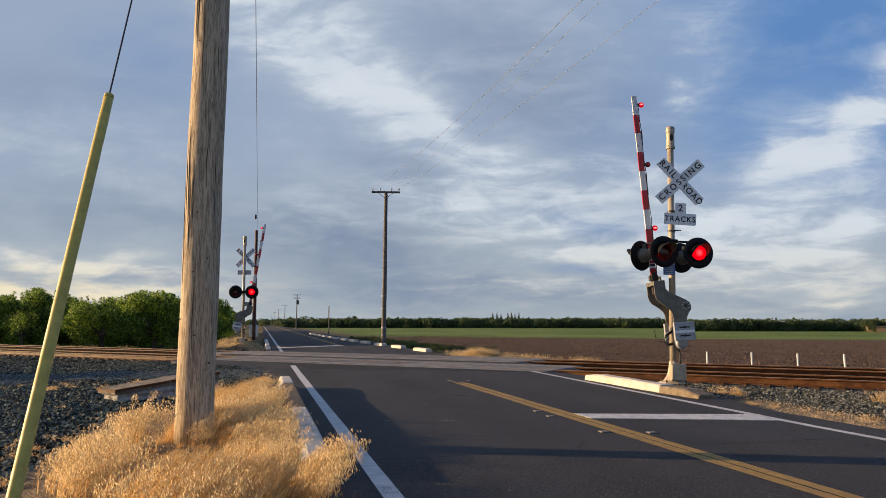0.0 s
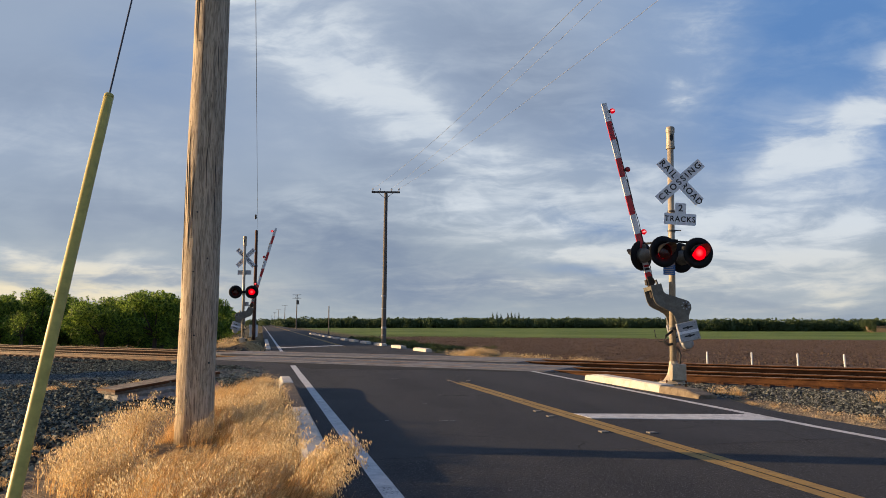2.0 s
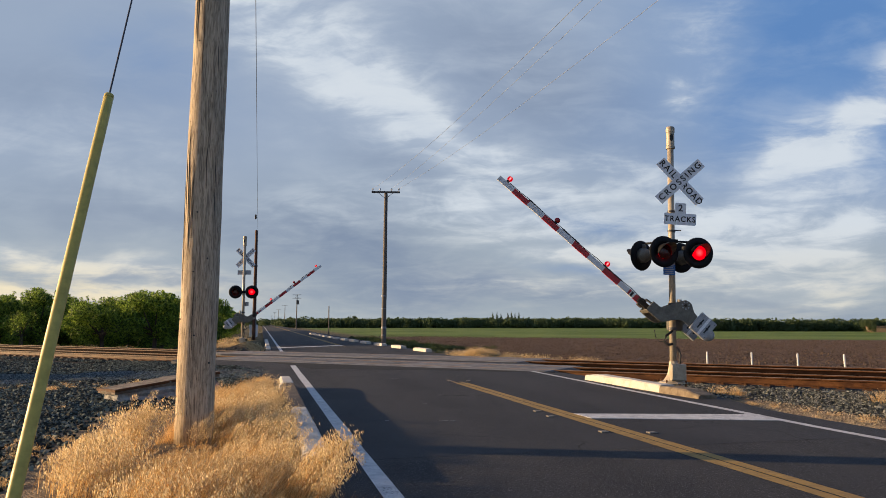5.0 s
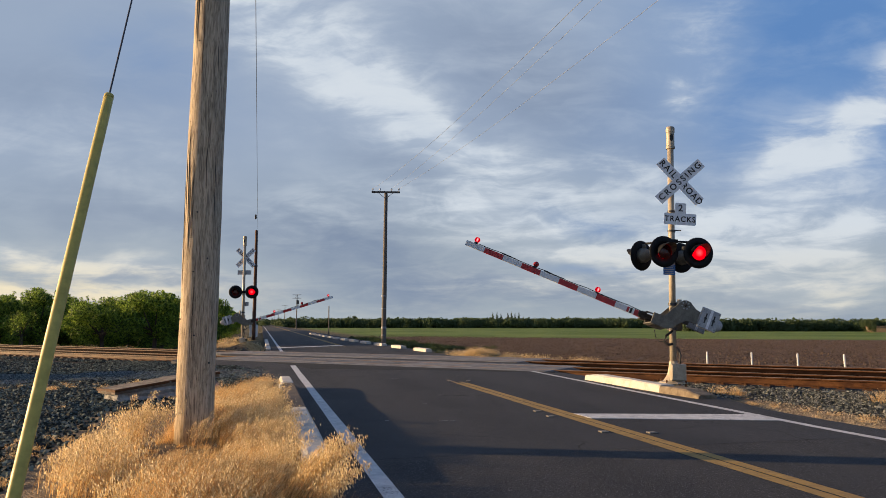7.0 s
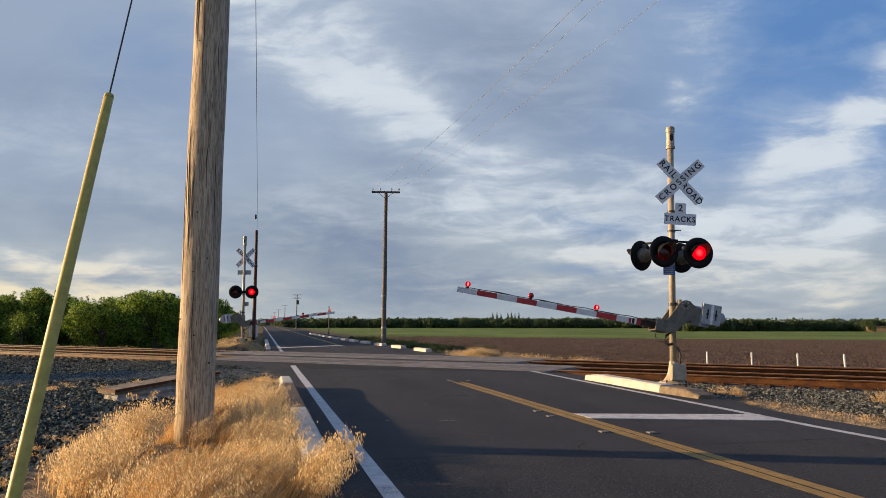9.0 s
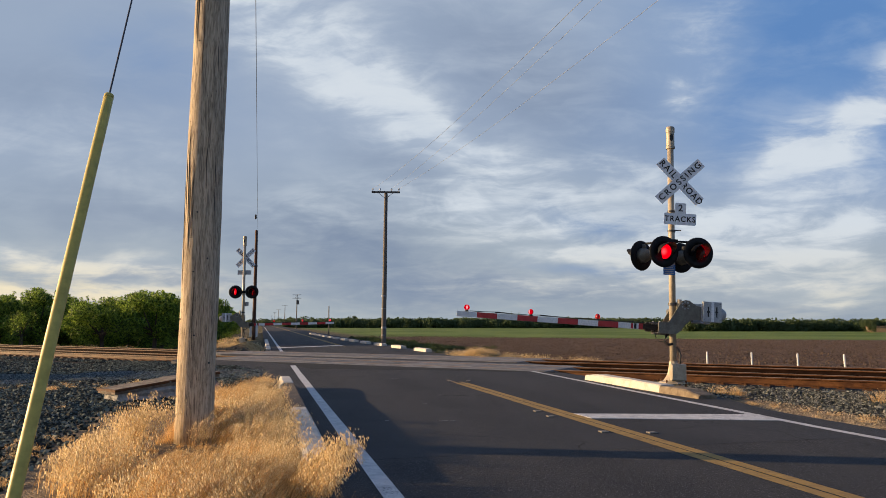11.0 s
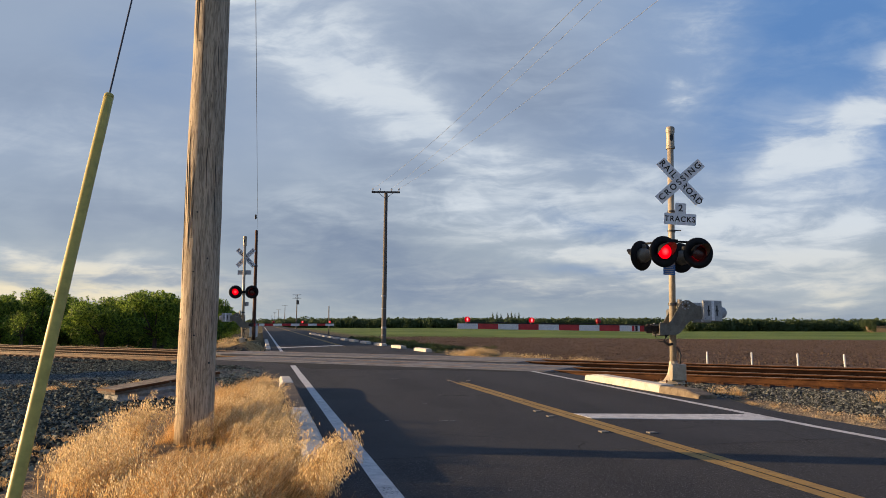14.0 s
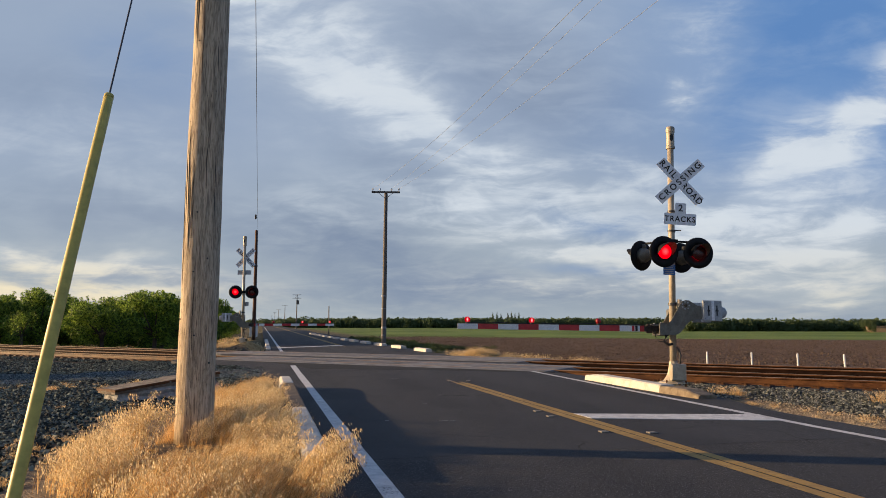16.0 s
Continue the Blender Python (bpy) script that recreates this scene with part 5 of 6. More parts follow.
# ---------------------------------------------------------------- dry grass
def grass_mesh(name, seed, blades, height, radius, heads, lean=0.25, mats=None, bias=0.30, husk=0.0105, thick=0.0024):
    """Tufts of long bent stems; some carry an open panicle of drooping husks."""
    rnd = random.Random(seed)
    vs, fs, mi = [], [], []

    def strip(points, w_, t):
        wx, wy = math.cos(t) * w_, math.sin(t) * w_
        k0 = len(vs)
        n = len(points) - 1
        for j, (px, py, pz) in enumerate(points):
            s = 1 - 0.7 * j / n
            vs.extend([(px - wx * s, py - wy * s, pz), (px + wx * s, py + wy * s, pz)])
        for j in range(n):
            fs.append((k0 + 2 * j, k0 + 2 * j + 1, k0 + 2 * j + 3, k0 + 2 * j + 2))
            mi.append(0)

    for i in range(blades):
        a, r = rnd.uniform(0, math.tau), radius * math.sqrt(rnd.random())
        x, y = r * math.cos(a), r * math.sin(a)
        h = height * rnd.uniform(0.35, 1.0) * (1.25 if rnd.random() < 0.12 else 1)
        dx, dy = (rnd.gauss(bias, lean)) * h, rnd.gauss(0, lean) * h

        def spot(q):
            b = q ** 1.5
            return x + dx * b, y + dy * b, h * (q - 0.10 * b * q)

        strip([spot(j / 5) for j in range(6)], thick * rnd.uniform(0.5, 1.4), rnd.uniform(0, math.pi))
        if rnd.random() < heads:
            for _ in range(rnd.randint(16, 30)):
                q = rnd.uniform(0.66, 1.0)
                sx_, sy_, sz_ = spot(q)
                off = rnd.uniform(0.008, 0.045) * (1.35 - q)  * 2.2
                t = rnd.uniform(0, math.tau)
                cx, cy, cz = sx_ + off * math.cos(t) + 0.015, sy_ + off * math.sin(t), sz_ + rnd.uniform(-0.012, 0.02)
                ln, wd = husk * rnd.uniform(0.75, 1.25), husk * rnd.uniform(0.28, 0.42)
                ax, ay = math.cos(t + 1.57) * wd, math.sin(t + 1.57) * wd
                k0 = len(vs)
                vs.extend([(cx, cy, cz), (cx + ax, cy + ay, cz - ln), (cx + 0.5 * ln + 0.3 * ln * math.cos(t), cy + 0.3 * ln * math.sin(t), cz - 2.1 * ln), (cx - ax, cy - ay, cz - ln)])
                fs.append((k0, k0 + 1, k0 + 2, k0 + 3))
                mi.append(1)
    me = bpy.data.meshes.new(name)
    me.from_pydata(vs, [], fs)
    for m in mats or (straw, oats):
        me.materials.append(m)
    me.polygons.foreach_set("material_index", mi)
    return me


TUFTS = [grass_mesh("dry_grass", 10 + i, 330, h, 0.28, hd, ln) for i, (h, hd, ln) in enumerate(((0.48, 0.0, 0.22), (0.54, 0.006, 0.19), (0.44, 0.0, 0.27), (0.56, 0.008, 0.18)))]
SPARSE = [grass_mesh("dry_grass", 40 + i, 90, 0.26, 0.22, 0.15, 0.35) for i in range(2)]
FIELD_TUFT = [grass_mesh("dry_grass", 60 + i, 170, 0.46, 0.55, 0.1, 0.25, (field_straw, oats)) for i in range(2)]
PANICLES = [grass_mesh("dry_grass", 50 + i, 26, 0.56, 0.16, 1.0, 0.16, None, 0.30, 0.0125) for i in range(3)]
SHEAF = grass_mesh("dry_grass", 55, 60, 0.62, 0.10, 0.85, 0.12, None, 0.66, 0.0120)
STALKS = [grass_mesh("dry_stalks", 90 + i, 16, 0.66, 0.20, 0.25, 0.22, (stalk, oats), 0.45, 0.0115, 0.0040) for i in range(3)]
SWAY = []


def tuft(me, x, y, z, turn_, size, sway=False, label="dry golden wild oat grass on the verge"):
    ob = new("dry_grass", me)
    ob.matrix_basis = pose(x, y, z, 0, 0, turn_) @ Matrix.Diagonal((size, size, size, 1))
    tagged(ob, label, "grass", "verge grass", "stuff")
    if sway:
        SWAY.append((ob, x, y, z, turn_, size))
    return ob


def sunlit(l):
    """Height of the verge grass: lower towards the kerb."""
    return min(0.40, 0.18 + 0.19 * (0.62 - l))


def trodden(l, a):
    """A worn strip that leads along the verge to the foot of the pole: how high grass stands in it."""
    if a < 8.5 and -0.62 < l + 0.0815 * a < 0.34:
        return max(0.09, 0.145 * (8.45 - a))
    return 2.0


rnd = random.Random(7)
for i in range(900):
    a = 3.2 + 12.6 * rnd.random() ** 1.1
    l = rnd.uniform(-1.75, 0.10)
    p = on_road(l, a)
    # the patch narrows along the verge, with a ragged edge towards the gravel
    if l < -1.24 - 0.14 * math.sin(a * 1.9) + max(0.0, a - 7.5) * 0.15 + max(0.0, 6.6 - a) * 0.36 + rnd.gauss(0, 0.08):
        continue
    if (p - Vector((-2.72, 8.05, 0))).length < 0.24:
        continue
    size = min(1.12, sunlit(l) / 0.52, trodden(l, a) / 0.60) * rnd.uniform(0.70, 1.12)
    if l < -0.85 and a > 6.4:
        size *= 0.68
    tuft(rnd.choice(TUFTS), p.x, p.y, ground_height(p.x, p.y) - 0.02, rnd.uniform(-32, 32), size, a < 8.5 and i % 6 == 0)
    if i % 5 < 3:
        tuft(rnd.choice(STALKS), p.x, p.y, ground_height(p.x, p.y) - 0.02, rnd.uniform(-40, 40), size * 0.95, i % 9 == 0, "long bent dry stalks in the verge grass")


def oat_clump(x, y, n, size, spread, label, lo=-30, hi=30):
    """Stems with open husks, crowded together."""
    for i in range(n):
        qx, qy = x + rnd.gauss(0, spread), y + rnd.gauss(0, spread * 1.5)
        tuft(rnd.choice(PANICLES), qx, qy, min(0.0, ground_height(qx, qy)), rnd.uniform(lo, hi), size * rnd.uniform(0.8, 1.1), i % 3 == 0, label)


# low grass in the gap of the kerb
for i in range(26):
    p = on_road(rnd.uniform(0.05, 0.5), rnd.uniform(3.6, 7.2))
    tuft(rnd.choice(TUFTS), p.x, p.y, -0.05, rnd.uniform(-40, 40), rnd.uniform(0.40, 0.55), i % 4 == 0)
# tall clumps by the gravel, one at the pole, a sheaf leaning out over the kerb
for x, y, n, size, spread in ((-3.28, 7.55, 4, 1.15, 0.05), (-3.12, 7.25, 3, 0.95, 0.06), (-3.28, 6.75, 2, 0.8, 0.04), (-3.05, 6.25, 2, 1.0, 0.05), (-2.98, 5.9, 4, 0.95, 0.07), (-2.78, 5.6, 4, 0.9, 0.08), (-2.60, 5.3, 3, 0.85, 0.07)):
    oat_clump(x, y, n, size, spread, "wild oat stems with pale husks by the gravel")
oat_clump(-2.46, 7.55, 2, 0.75, 0.05, "wild oat stems with pale husks at the pole")
for x, y, turn_, size in ((-1.04, 5.38, -6, 0.95), (-1.08, 5.15, 8, 0.92), (-0.92, 4.95, -14, 0.85), (-1.16, 5.6, 14, 0.8), (-1.02, 5.25, 2, 0.85)):
    tuft(SHEAF, x, y, 0.0, turn_, size, True, "sheaf of pale wild oats leaning over the kerb")
for i in range(64):
    p = on_road(rnd.uniform(-0.35, 0.22), rnd.uniform(5.5, 14.0))
    oat_clump(p.x, p.y, 1, rnd.uniform(0.5, 0.7), 0.03, "wild oat stems with pale husks over the kerb")
# bunches of ripe oats scattered through the verge
for k in range(17):
    cl, ca = rnd.uniform(-1.0, 0.1), 4.0 + 5.2 * rnd.random()
    for i in range(rnd.randint(2, 5)):
        l, a = cl + rnd.gauss(0, 0.10), ca + rnd.gauss(0, 0.16)
        p = on_road(l, a)
        if (p - Vector((-2.72, 8.05, 0))).length > 0.3:
            oat_clump(p.x, p.y, 1, min(0.95, sunlit(l) / 0.44, trodden(l, a) / 0.55), 0.03, "bunch of ripe wild oats in dry grass")
for i in range(30):
    p = on_road(rnd.uniform(-0.30, 0.18), rnd.uniform(5.6, 11.5))
    oat_clump(p.x, p.y, 1, rnd.uniform(0.70, 0.90), 0.03, "wild oat stems with pale husks over the kerb")
# ragged edge on the gravel, by the ballast to the right and at the foot of the far mast
for i in range(24):
    p = on_road(rnd.uniform(-2.6, -1.6), rnd.uniform(6.2, 10))
    tuft(rnd.choice(SPARSE), p.x, p.y, ground_height(p.x, p.y) - 0.01, rnd.uniform(0, 360), rnd.uniform(0.2, 0.42), label="sparse dry grass on dusty ground")
for i in range(12):
    p = on_road(rnd.uniform(-4.2, -2.4), rnd.uniform(4.5, 17))
    tuft(rnd.choice(SPARSE), p.x, p.y, ground_height(p.x, p.y) - 0.01, rnd.uniform(0, 360), rnd.uniform(0.35, 0.6), label="sparse dry grass on gravel")
for x, y, n, spread in ((5.45, 13.9, 4, 0.12), (7.6, 12.3, 3, 0.2), (8.4, 11.2, 3, 0.3), (7.2, 10.9, 3, 0.3)):
    for i in range(n):
        qx, qy = x + rnd.gauss(0, spread), y + rnd.gauss(0, spread * 0.5)
        if Vector((qx, qy, 0)).dot(ROAD_R) > 7.9:
            tuft(rnd.choice(SPARSE), qx, qy, ground_height(qx, qy) - 0.01, rnd.uniform(0, 360), rnd.uniform(0.6, 1.0), label="sparse dry grass on ballast")
for i in range(30):
    p = on_road(7.7 + 0.7 * rnd.random(), rnd.uniform(6.0, 11.5))
    tuft(rnd.choice(SPARSE), p.x, p.y, ground_height(p.x, p.y) - 0.01, rnd.uniform(0, 360), rnd.uniform(0.2, 0.42), label="sparse dry grass on gravel")
for i in range(14):
    qx, qy = rnd.uniform(-9.5, -6.3), rnd.uniform(14.8, 16.6)
    tuft(rnd.choice(SPARSE), qx, qy, ground_height(qx, qy) - 0.01, rnd.uniform(0, 360), rnd.uniform(0.25, 0.5), label="sparse dry grass on gravel")
for i in range(150):
    c, s = rnd.uniform(26.2, 27.8), rnd.uniform(-19.5, -8.2)
    p = on_track(c, s)
    if p.dot(ROAD_R) > 7.9 + 0.2:
        tuft(rnd.choice(FIELD_TUFT), p.x, p.y, ground_height(p.x, p.y) - 0.05, rnd.uniform(0, 360), rnd.uniform(0.45, 0.85) * (1 if s < -12 else 0.75), label="tall dry grass along the track")
for i in range(70):
    p = on_road(rnd.uniform(-2.2, -0.1), rnd.uniform(36.5, 52))
    tuft(rnd.choice(FIELD_TUFT), p.x, p.y, ground_height(p.x, p.y) - 0.05, rnd.uniform(0, 360), rnd.uniform(0.5, 0.85), label="dry grass at the foot of the far signal")
for i in range(26):
    p = on_track(rnd.uniform(25.6, 26.6), rnd.uniform(-45, -27))
    tuft(rnd.choice(FIELD_TUFT), p.x, p.y, ground_height(p.x, p.y) - 0.05, rnd.uniform(0, 360), rnd.uniform(0.3, 0.7), label="dry grass along the track")


# ---------------------------------------------------------------- trees
def leaf_cloud(rnd, blobs, count, size, broad=0.42):
    """Leaves thrown on the outer skin of a heap of blobs: an array of count x 4 corners."""
    blobs = np.array(blobs)
    weights = blobs[:, 3] ** 2
    pick = blobs[rnd.choice(len(blobs), count, p=weights / weights.sum())]
    d = rnd.normal(size=(count, 3))
    d /= np.linalg.norm(d, axis=1)[:, None]
    r = pick[:, 3] * (1 - 0.5 * rnd.random(count) ** 2) * rnd.uniform(0.9, 1.12, count)
    c = pick[:, :3] + d * r[:, None] * (1, 1, 0.85)
    ax = rnd.normal(size=(count, 3))
    ax /= np.linalg.norm(ax, axis=1)[:, None]
    b2 = np.cross(ax, d + rnd.normal(size=(count, 3)) * 0.5)
    b2 /= np.maximum(1e-6, np.linalg.norm(b2, axis=1))[:, None]
    s = size * rnd.uniform(0.6, 1.3, count)[:, None]
    return np.stack((c - ax * s, c + b2 * s * broad, c + ax * s, c - b2 * s * broad), axis=1)


def leaf_mesh(name, clouds, mat):
    vs = np.concatenate(clouds).reshape(-1, 3)
    me = bpy.data.meshes.new(name)
    me.from_pydata(vs.tolist(), [], np.arange(len(vs)).reshape(-1, 4).tolist())
    me.materials.append(mat)
    return me


def tree_model(seed, height, spread, leaves):
    rnd = np.random.default_rng(seed)
    bm = bm_new()
    ring(bm, [(0, 0, -0.3), (0.03, 0, 0.4), (0.05, 0.02, 1.0), (0.02, 0.05, 1.6)], [0.16, 0.12, 0.10, 0.07], 10)
    blobs = []
    for i in range(9):
        a = i * 2.4 + rnd.uniform(-0.4, 0.4)
        out = spread * rnd.uniform(0.35, 0.8)
        tipz = height * rnd.uniform(0.45, 0.86)
        tip_ = (out * math.cos(a), out * math.sin(a), tipz)
        ring(bm, [(0.03, 0.02, 0.7 + 0.08 * i), (tip_[0] * 0.45, tip_[1] * 0.45, tipz * 0.62), tip_], [0.06, 0.04, 0.012], 6)
        blobs.append((*tip_, rnd.uniform(0.45, 0.75)))
    for i in range(26):
        a, q = rnd.uniform(0, math.tau), rnd.random()
        zz = height * (0.12 + 0.80 * q)
        out = spread * (1.0 - 0.75 * abs(q - 0.4) ** 1.5) * rnd.uniform(0.25, 0.92)
        blobs.append((out * math.cos(a), out * math.sin(a), zz, rnd.uniform(0.35, 0.72)))
    clouds = [leaf_cloud(rnd, blobs, leaves, 0.085)]
    # stray shoots above the crown
    for i in range(12):
        a, o = rnd.uniform(0, math.tau), spread * rnd.uniform(0.1, 0.8)
        z0 = height * rnd.uniform(0.72, 0.95)
        shoot = [(o * math.cos(a) + 0.02 * j, o * math.sin(a), z0 + 0.10 * j, 0.10) for j in range(4)]
        clouds.append(leaf_cloud(rnd, shoot, 34, 0.075))
    me = leaf_mesh("crown", clouds, leaf)
    return finish("trunk", bm, bark, True), me


MODELS = [tree_model(s, h, sp, 11000) for s, h, sp in ((1, 3.6, 2.3), (2, 3.9, 2.2), (3, 3.4, 2.5))]


def tree(model, x, y, z, turn_, size, label="leafy green orchard tree behind the tracks"):
    ob = thing("orchard_tree", x, y, z, turn_, label, "tree", "orchard trees")
    for nm, me in zip(("trunk", "crown"), MODELS[model]):
        q = new(nm, me)
        q.parent = ob
        q.matrix_basis = Matrix.Diagonal((size, size, size, 1))
    return ob


rnd = random.Random(21)
TREES = []
for row in range(4):
    for i in range(11):
        x = -38.5 + i * 2.75 + (row % 2) * 1.2 + rnd.uniform(-0.4, 0.4)
        y = 47.5 + row * 4.2 + i * 0.55 + rnd.uniform(-0.4, 0.4)
        p = Vector((x, y, 0))
        if p.dot(ROAD_R) < -4.0:
            TREES.append((x, y))
for i in range(14):
    p = on_road(-5.6 + rnd.uniform(-0.5, 0.5), 66 + i * 4.6)
    TREES.append((p.x, p.y))
TREES += [(-21.3, 45.6), (-18.4, 46.4)]
for i, (x, y) in enumerate(TREES):
    tree(i % 3, x, y, ground_height(x, y), rnd.uniform(0, 360), rnd.uniform(0.88, 1.12))
# a young tree in front of the orchard
MODELS.append(tree_model(9, 2.6, 0.9, 900))
young = tree(3, -26.2, 45.2, ground_height(-26.2, 45.2), 30, 0.78, "small young green tree before the orchard")


def far_wood(name, rows, seed, label, kind="stuff", base_size=1.1):
    """Distant trees as one mesh of leafy clumps: rows of (x, y, height, width)."""
    rnd = np.random.default_rng(seed)
    clouds = []
    for x, y, h, wd, zg in rows:
        blobs = [(x + rnd.uniform(-1, 1) * wd * 0.5, y + rnd.uniform(-1, 1) * wd * 0.45, zg + h * rnd.uniform(0.12, 0.74), wd * rnd.uniform(0.22, 0.31)) for _ in range(11)]
        clouds.append(leaf_cloud(rnd, blobs, 420, base_size * wd / 17, 0.9))
    me = leaf_mesh(name, clouds, far_leaf)
    return tagged(new(name, me), label, "trees", kind=kind)


rnd = random.Random(5)
rows = []
for i in range(190):
    t = i / 189
    for k in range(2):
        rows.append((-62 + 150 * t + rnd.uniform(-1.2, 1.2), 285 - 20 * t + k * 8 + rnd.uniform(-3, 3), rnd.uniform(3.0, 4.1), rnd.uniform(4.0, 5.5), -0.6))
for i in range(110):
    t = i / 109
    for k in range(2):
        rows.append((56 + 120 * t + rnd.uniform(-0.8, 0.8), 168 - 6 * t + k * 6 + rnd.uniform(-2, 2), rnd.uniform(2.6, 3.3), rnd.uniform(2.8, 3.8), -0.6))
far_wood("far_orchard", rows, 6, "long dark green orchard belt along the horizon")
rows = [(-62 + rnd.uniform(-14, 6) - i * 4.5, 300 + i * 16 + rnd.uniform(-6, 6), rnd.uniform(4.5, 6.5), 6.5, -0.5) for i in range(40)]
rows += [(-80 - i * 5.0, 262 + i * 14, rnd.uniform(4, 6), 6, -0.5) for i in range(30)]
far_wood("far_orchard", [(x, y, h * 0.8, w_ * 0.8, z) for x, y, h, w_, z in rows], 9, "dark green trees along the far road")
far_crown = MODELS[1][1].copy()
far_crown.materials[0] = far_leaf
MODELS.append((MODELS[1][0], far_crown))
tree(4, -48.0, 385.0, -0.6, 0, 1.5, "round dark tree standing above the far orchard")
tree(4, 86.0, 147.0, -0.6, 0, 0.72, "round green tree beside the far shed")


def cypress(x, y, h, seed):
    rnd = np.random.default_rng(seed)
    ob = thing("cypress_tree", x, y, -0.5, 0, "tall dark narrow tree on the horizon", "tree", "row of tall narrow trees")
    part("trunk", ring(bm_new(), [(0, 0, 0), (0, 0, h * 0.9)], [0.35, 0.08], 8), bark, ob)
    blobs = [(rnd.uniform(-0.3, 0.3), rnd.uniform(-0.3, 0.3), h * (0.22 + 0.77 * q), 1.0 * (1.02 - q) + 0.16) for q in np.linspace(0, 1, 14)]
    me = leaf_mesh("crown", [leaf_cloud(rnd, blobs, 900, 0.28)], far_leaf)
    q = new("crown", me)
    q.parent = ob


for i, x in enumerate((31.3, 33.8, 36.3, 40.5, 43.0, 45.1, 47.6)):
    cypress(x, 455, 8.4 + 0.9 * math.sin(i * 2.1), 70 + i)

# weeds beyond the crossing on the field side
def weed_mesh(seed):
    """A low sprawling weed: a heap of small leaves on short stems."""
    rnd = np.random.default_rng(seed)
    blobs = [(rnd.uniform(-0.6, 0.6), rnd.uniform(-0.6, 0.6), rnd.uniform(0.05, 0.42), rnd.uniform(0.14, 0.28)) for _ in range(12)]
    return leaf_mesh("weeds", [leaf_cloud(rnd, blobs, 520, 0.06)], weed)


WEEDS = [weed_mesh(80 + i) for i in range(3)]
rnd = random.Random(31)
patches = [(9.6, 47.0), (11.0, 50.0), (12.6, 51.5), (9.6, 55.0), (11.5, 58.0), (10.0, 63.0), (12.0, 66.0), (10.0, 72.0), (9.2, 43.0), (14.5, 50.0)]
for i in range(80):
    pl, pa = rnd.choice(patches)
    p = on_road(max(8.2, pl + rnd.gauss(0, 0.9)), pa + rnd.gauss(0, 1.8))
    ob = new("weeds", rnd.choice(WEEDS))
    s = rnd.uniform(0.4, 0.95)
    ob.matrix_basis = pose(p.x, p.y, ground_height(p.x, p.y) - 0.05, 0, 0, rnd.uniform(0, 360)) @ Matrix.Diagonal((s, s, s * 0.9, 1))
    tagged(ob, "low green weeds beside the far kerb", "weeds", "roadside weeds", "stuff")

# far buildings and a roadside cabinet
shed = thing("shed", 93.0, 150.0, -0.6, -20, "low tan shed at the field's far edge", "shed")
bm = bm_new()
box(bm, -4.5, 4.5, -3, 3, 0, 1.0)
part("wall", bm, shed_tan, shed)
bm = bm_new()
slab(bm, [(-4.7, 1.0), (4.7, 1.0), (4.4, 1.3), (-4.4, 1.3)], -3.2, 3.2)
part("roof", bm, shed_tan, shed)
bm = bm_new()
box(bm, -0.35, 0.35, -0.25, 0.25, 0, 1.15, 0.04)
p = on_road(-0.75, 71)
tagged(part("utility_cabinet", bm, post_white, at=Matrix.Translation((p.x, p.y, 0.0))), "white roadside utility cabinet near the brown pole", "cabinet")

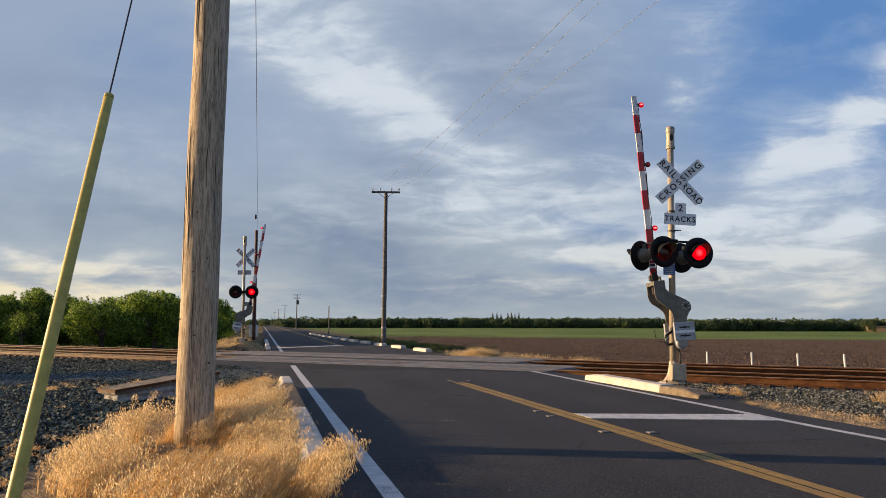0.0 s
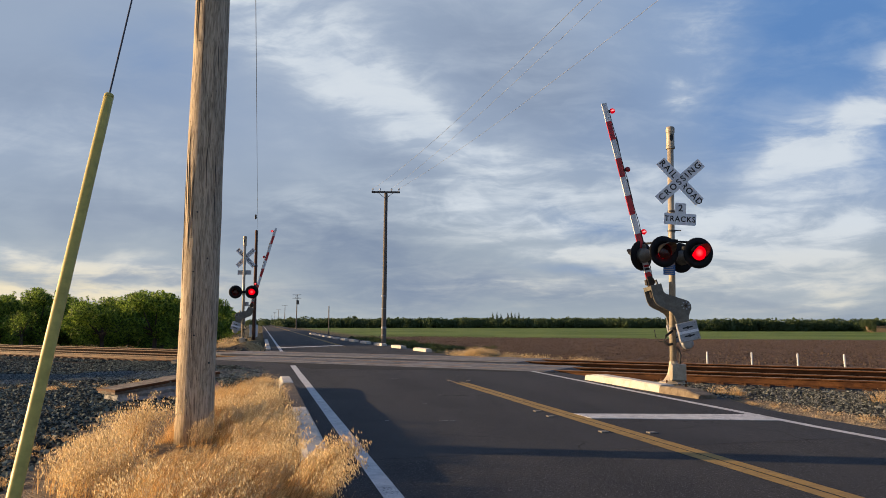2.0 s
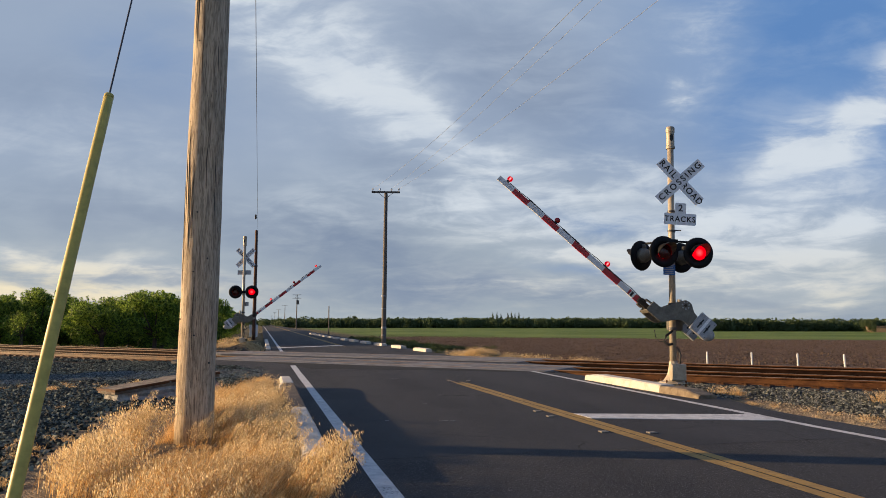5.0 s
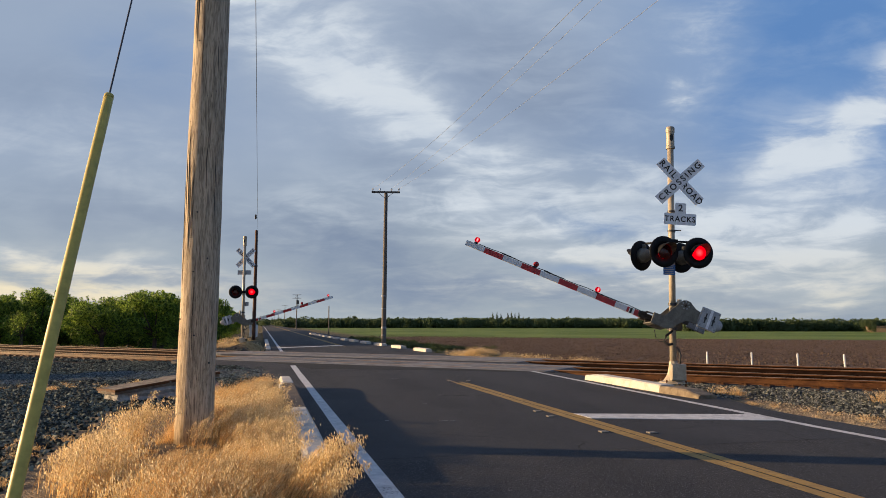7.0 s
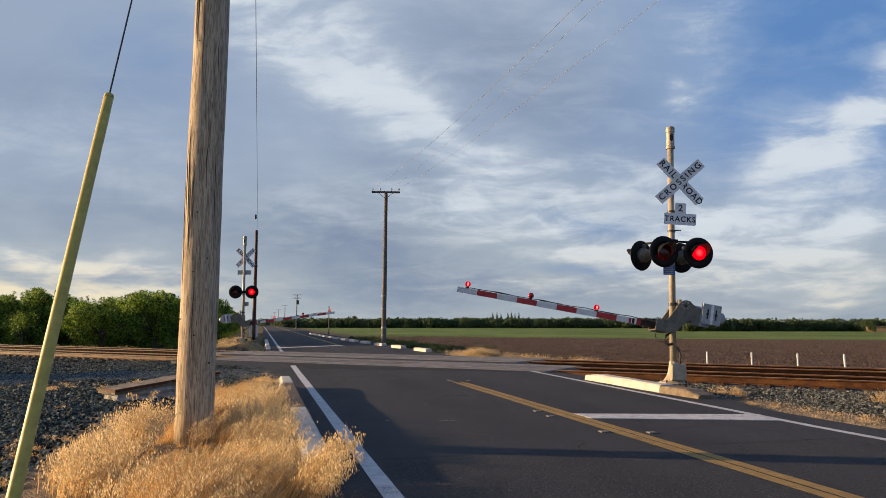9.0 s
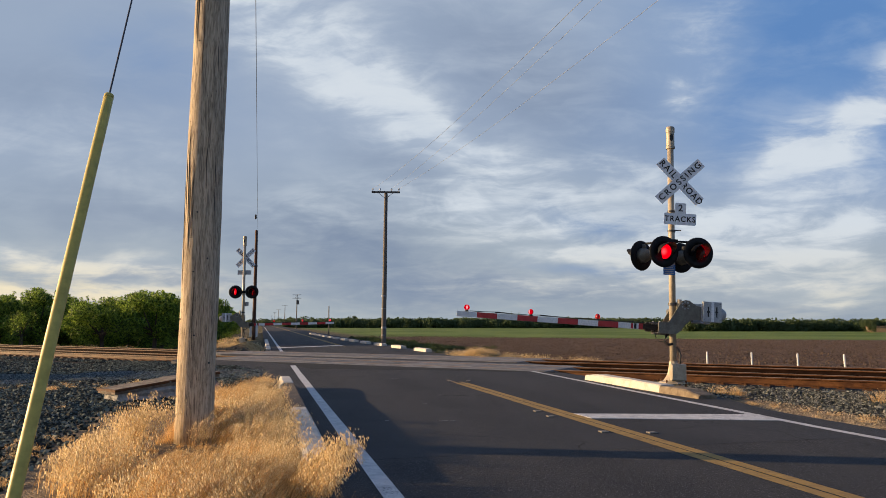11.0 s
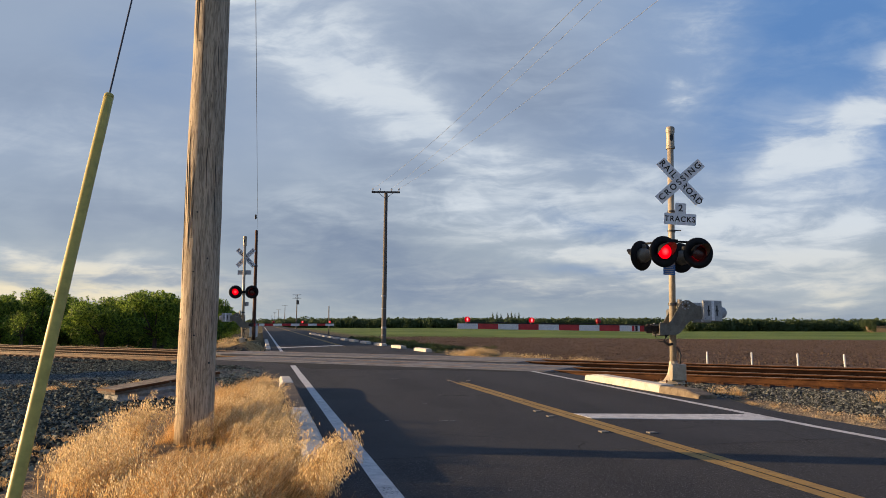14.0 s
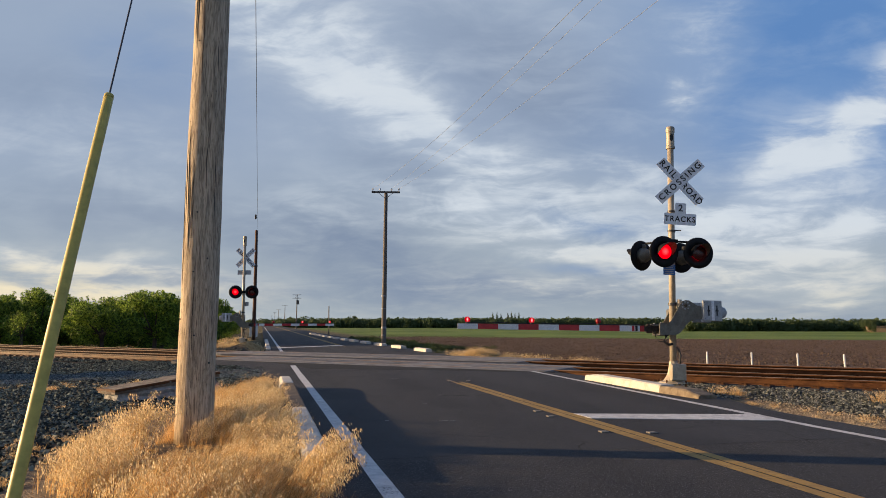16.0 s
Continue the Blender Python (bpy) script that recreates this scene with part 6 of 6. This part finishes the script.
# ---------------------------------------------------------------- what moves
TOGGLES = [0.36, 0.84, 1.35, 1.83, 2.31, 2.77, 3.25, 3.71, 4.20, 4.69, 5.18, 5.67, 6.17, 6.66, 7.15, 7.59, 8.08, 8.56, 9.04, 9.52, 10.0, 10.48, 10.95,
           11.40, 11.90, 12.39, 12.87, 13.35, 13.83, 14.31, 14.79, 15.27, 15.75]
NEAR_GATE = [(0, 85.1), (1.25, 85.1), (1.5, 82.8), (2, 76.7), (2.5, 70.6), (3, 64.8), (3.5, 59.0), (4, 53.1), (5.2, 38.8), (6.5, 26.1), (7, 21.6), (7.5, 16.9), (8, 13.5), (8.5, 11.2), (9, 9.2), (10.2, 5.1), (11.5, 1.8), (12, 0.8), (12.5, -0.1), (13, -0.3), (16, -0.3)]
FAR_GATE = [(0, 81.0), (1.3, 81.0), (1.5, 80.0), (2, 74.1), (2.5, 68.0), (3, 61.6), (3.5, 55.9), (4, 50.1), (5.2, 35.3), (6.5, 21.2), (7, 17.1), (7.5, 13.8), (8, 10.9), (8.5, 9.3), (9, 7.5),
            (10, 3.6), (11.3, 0.6), (11.8, 0.0), (16, 0.0)]


def motions():
    for keep, table, sx in ((NEAR, NEAR_GATE, 1), (FAR, FAR_GATE, -1)):
        gate = keep["gate"]
        home = gate.matrix_basis.copy()
        walk(gate, [(t, home @ pose(0, 0, 0, 0, a * sx, 0)) for t, a in table])
        for side in ("left", "right"):
            for lens in keep[side]:
                place = lens.matrix_basis.copy()
                # the lit face looks forward at 0 degrees, the dark one at 180
                now = 180.0 if side == "left" else 0.0
                rows = [(0.0, place @ pose(0, 0, 0, 0, 0, now))]
                for t in TOGGLES:
                    rows += [(t + k / 30, place @ pose(0, 0, 0, 0, 0, now + 60.0 * k)) for k in range(4)]
                    now += 180.0
                rows.append((16.0, place @ pose(0, 0, 0, 0, 0, now)))
                walk(lens, rows)
    for i, (ob, x, y, z, turn_, size) in enumerate(SWAY):
        r = random.Random(i)
        ph, sp = r.uniform(0, 6.28), r.uniform(2.6, 4.2)
        rows = []
        for k in range(33):
            t = 0.5 * k
            gust = 3.0 * math.sin(sp * t + ph) + 1.8 * math.sin(1.1 * t - 0.4 * x)
            rows.append((t, pose(x, y, z, 0.4 * gust, gust, 0) @ pose(0, 0, 0, 0, 0, turn_)))
        walk(ob, rows)


motions()
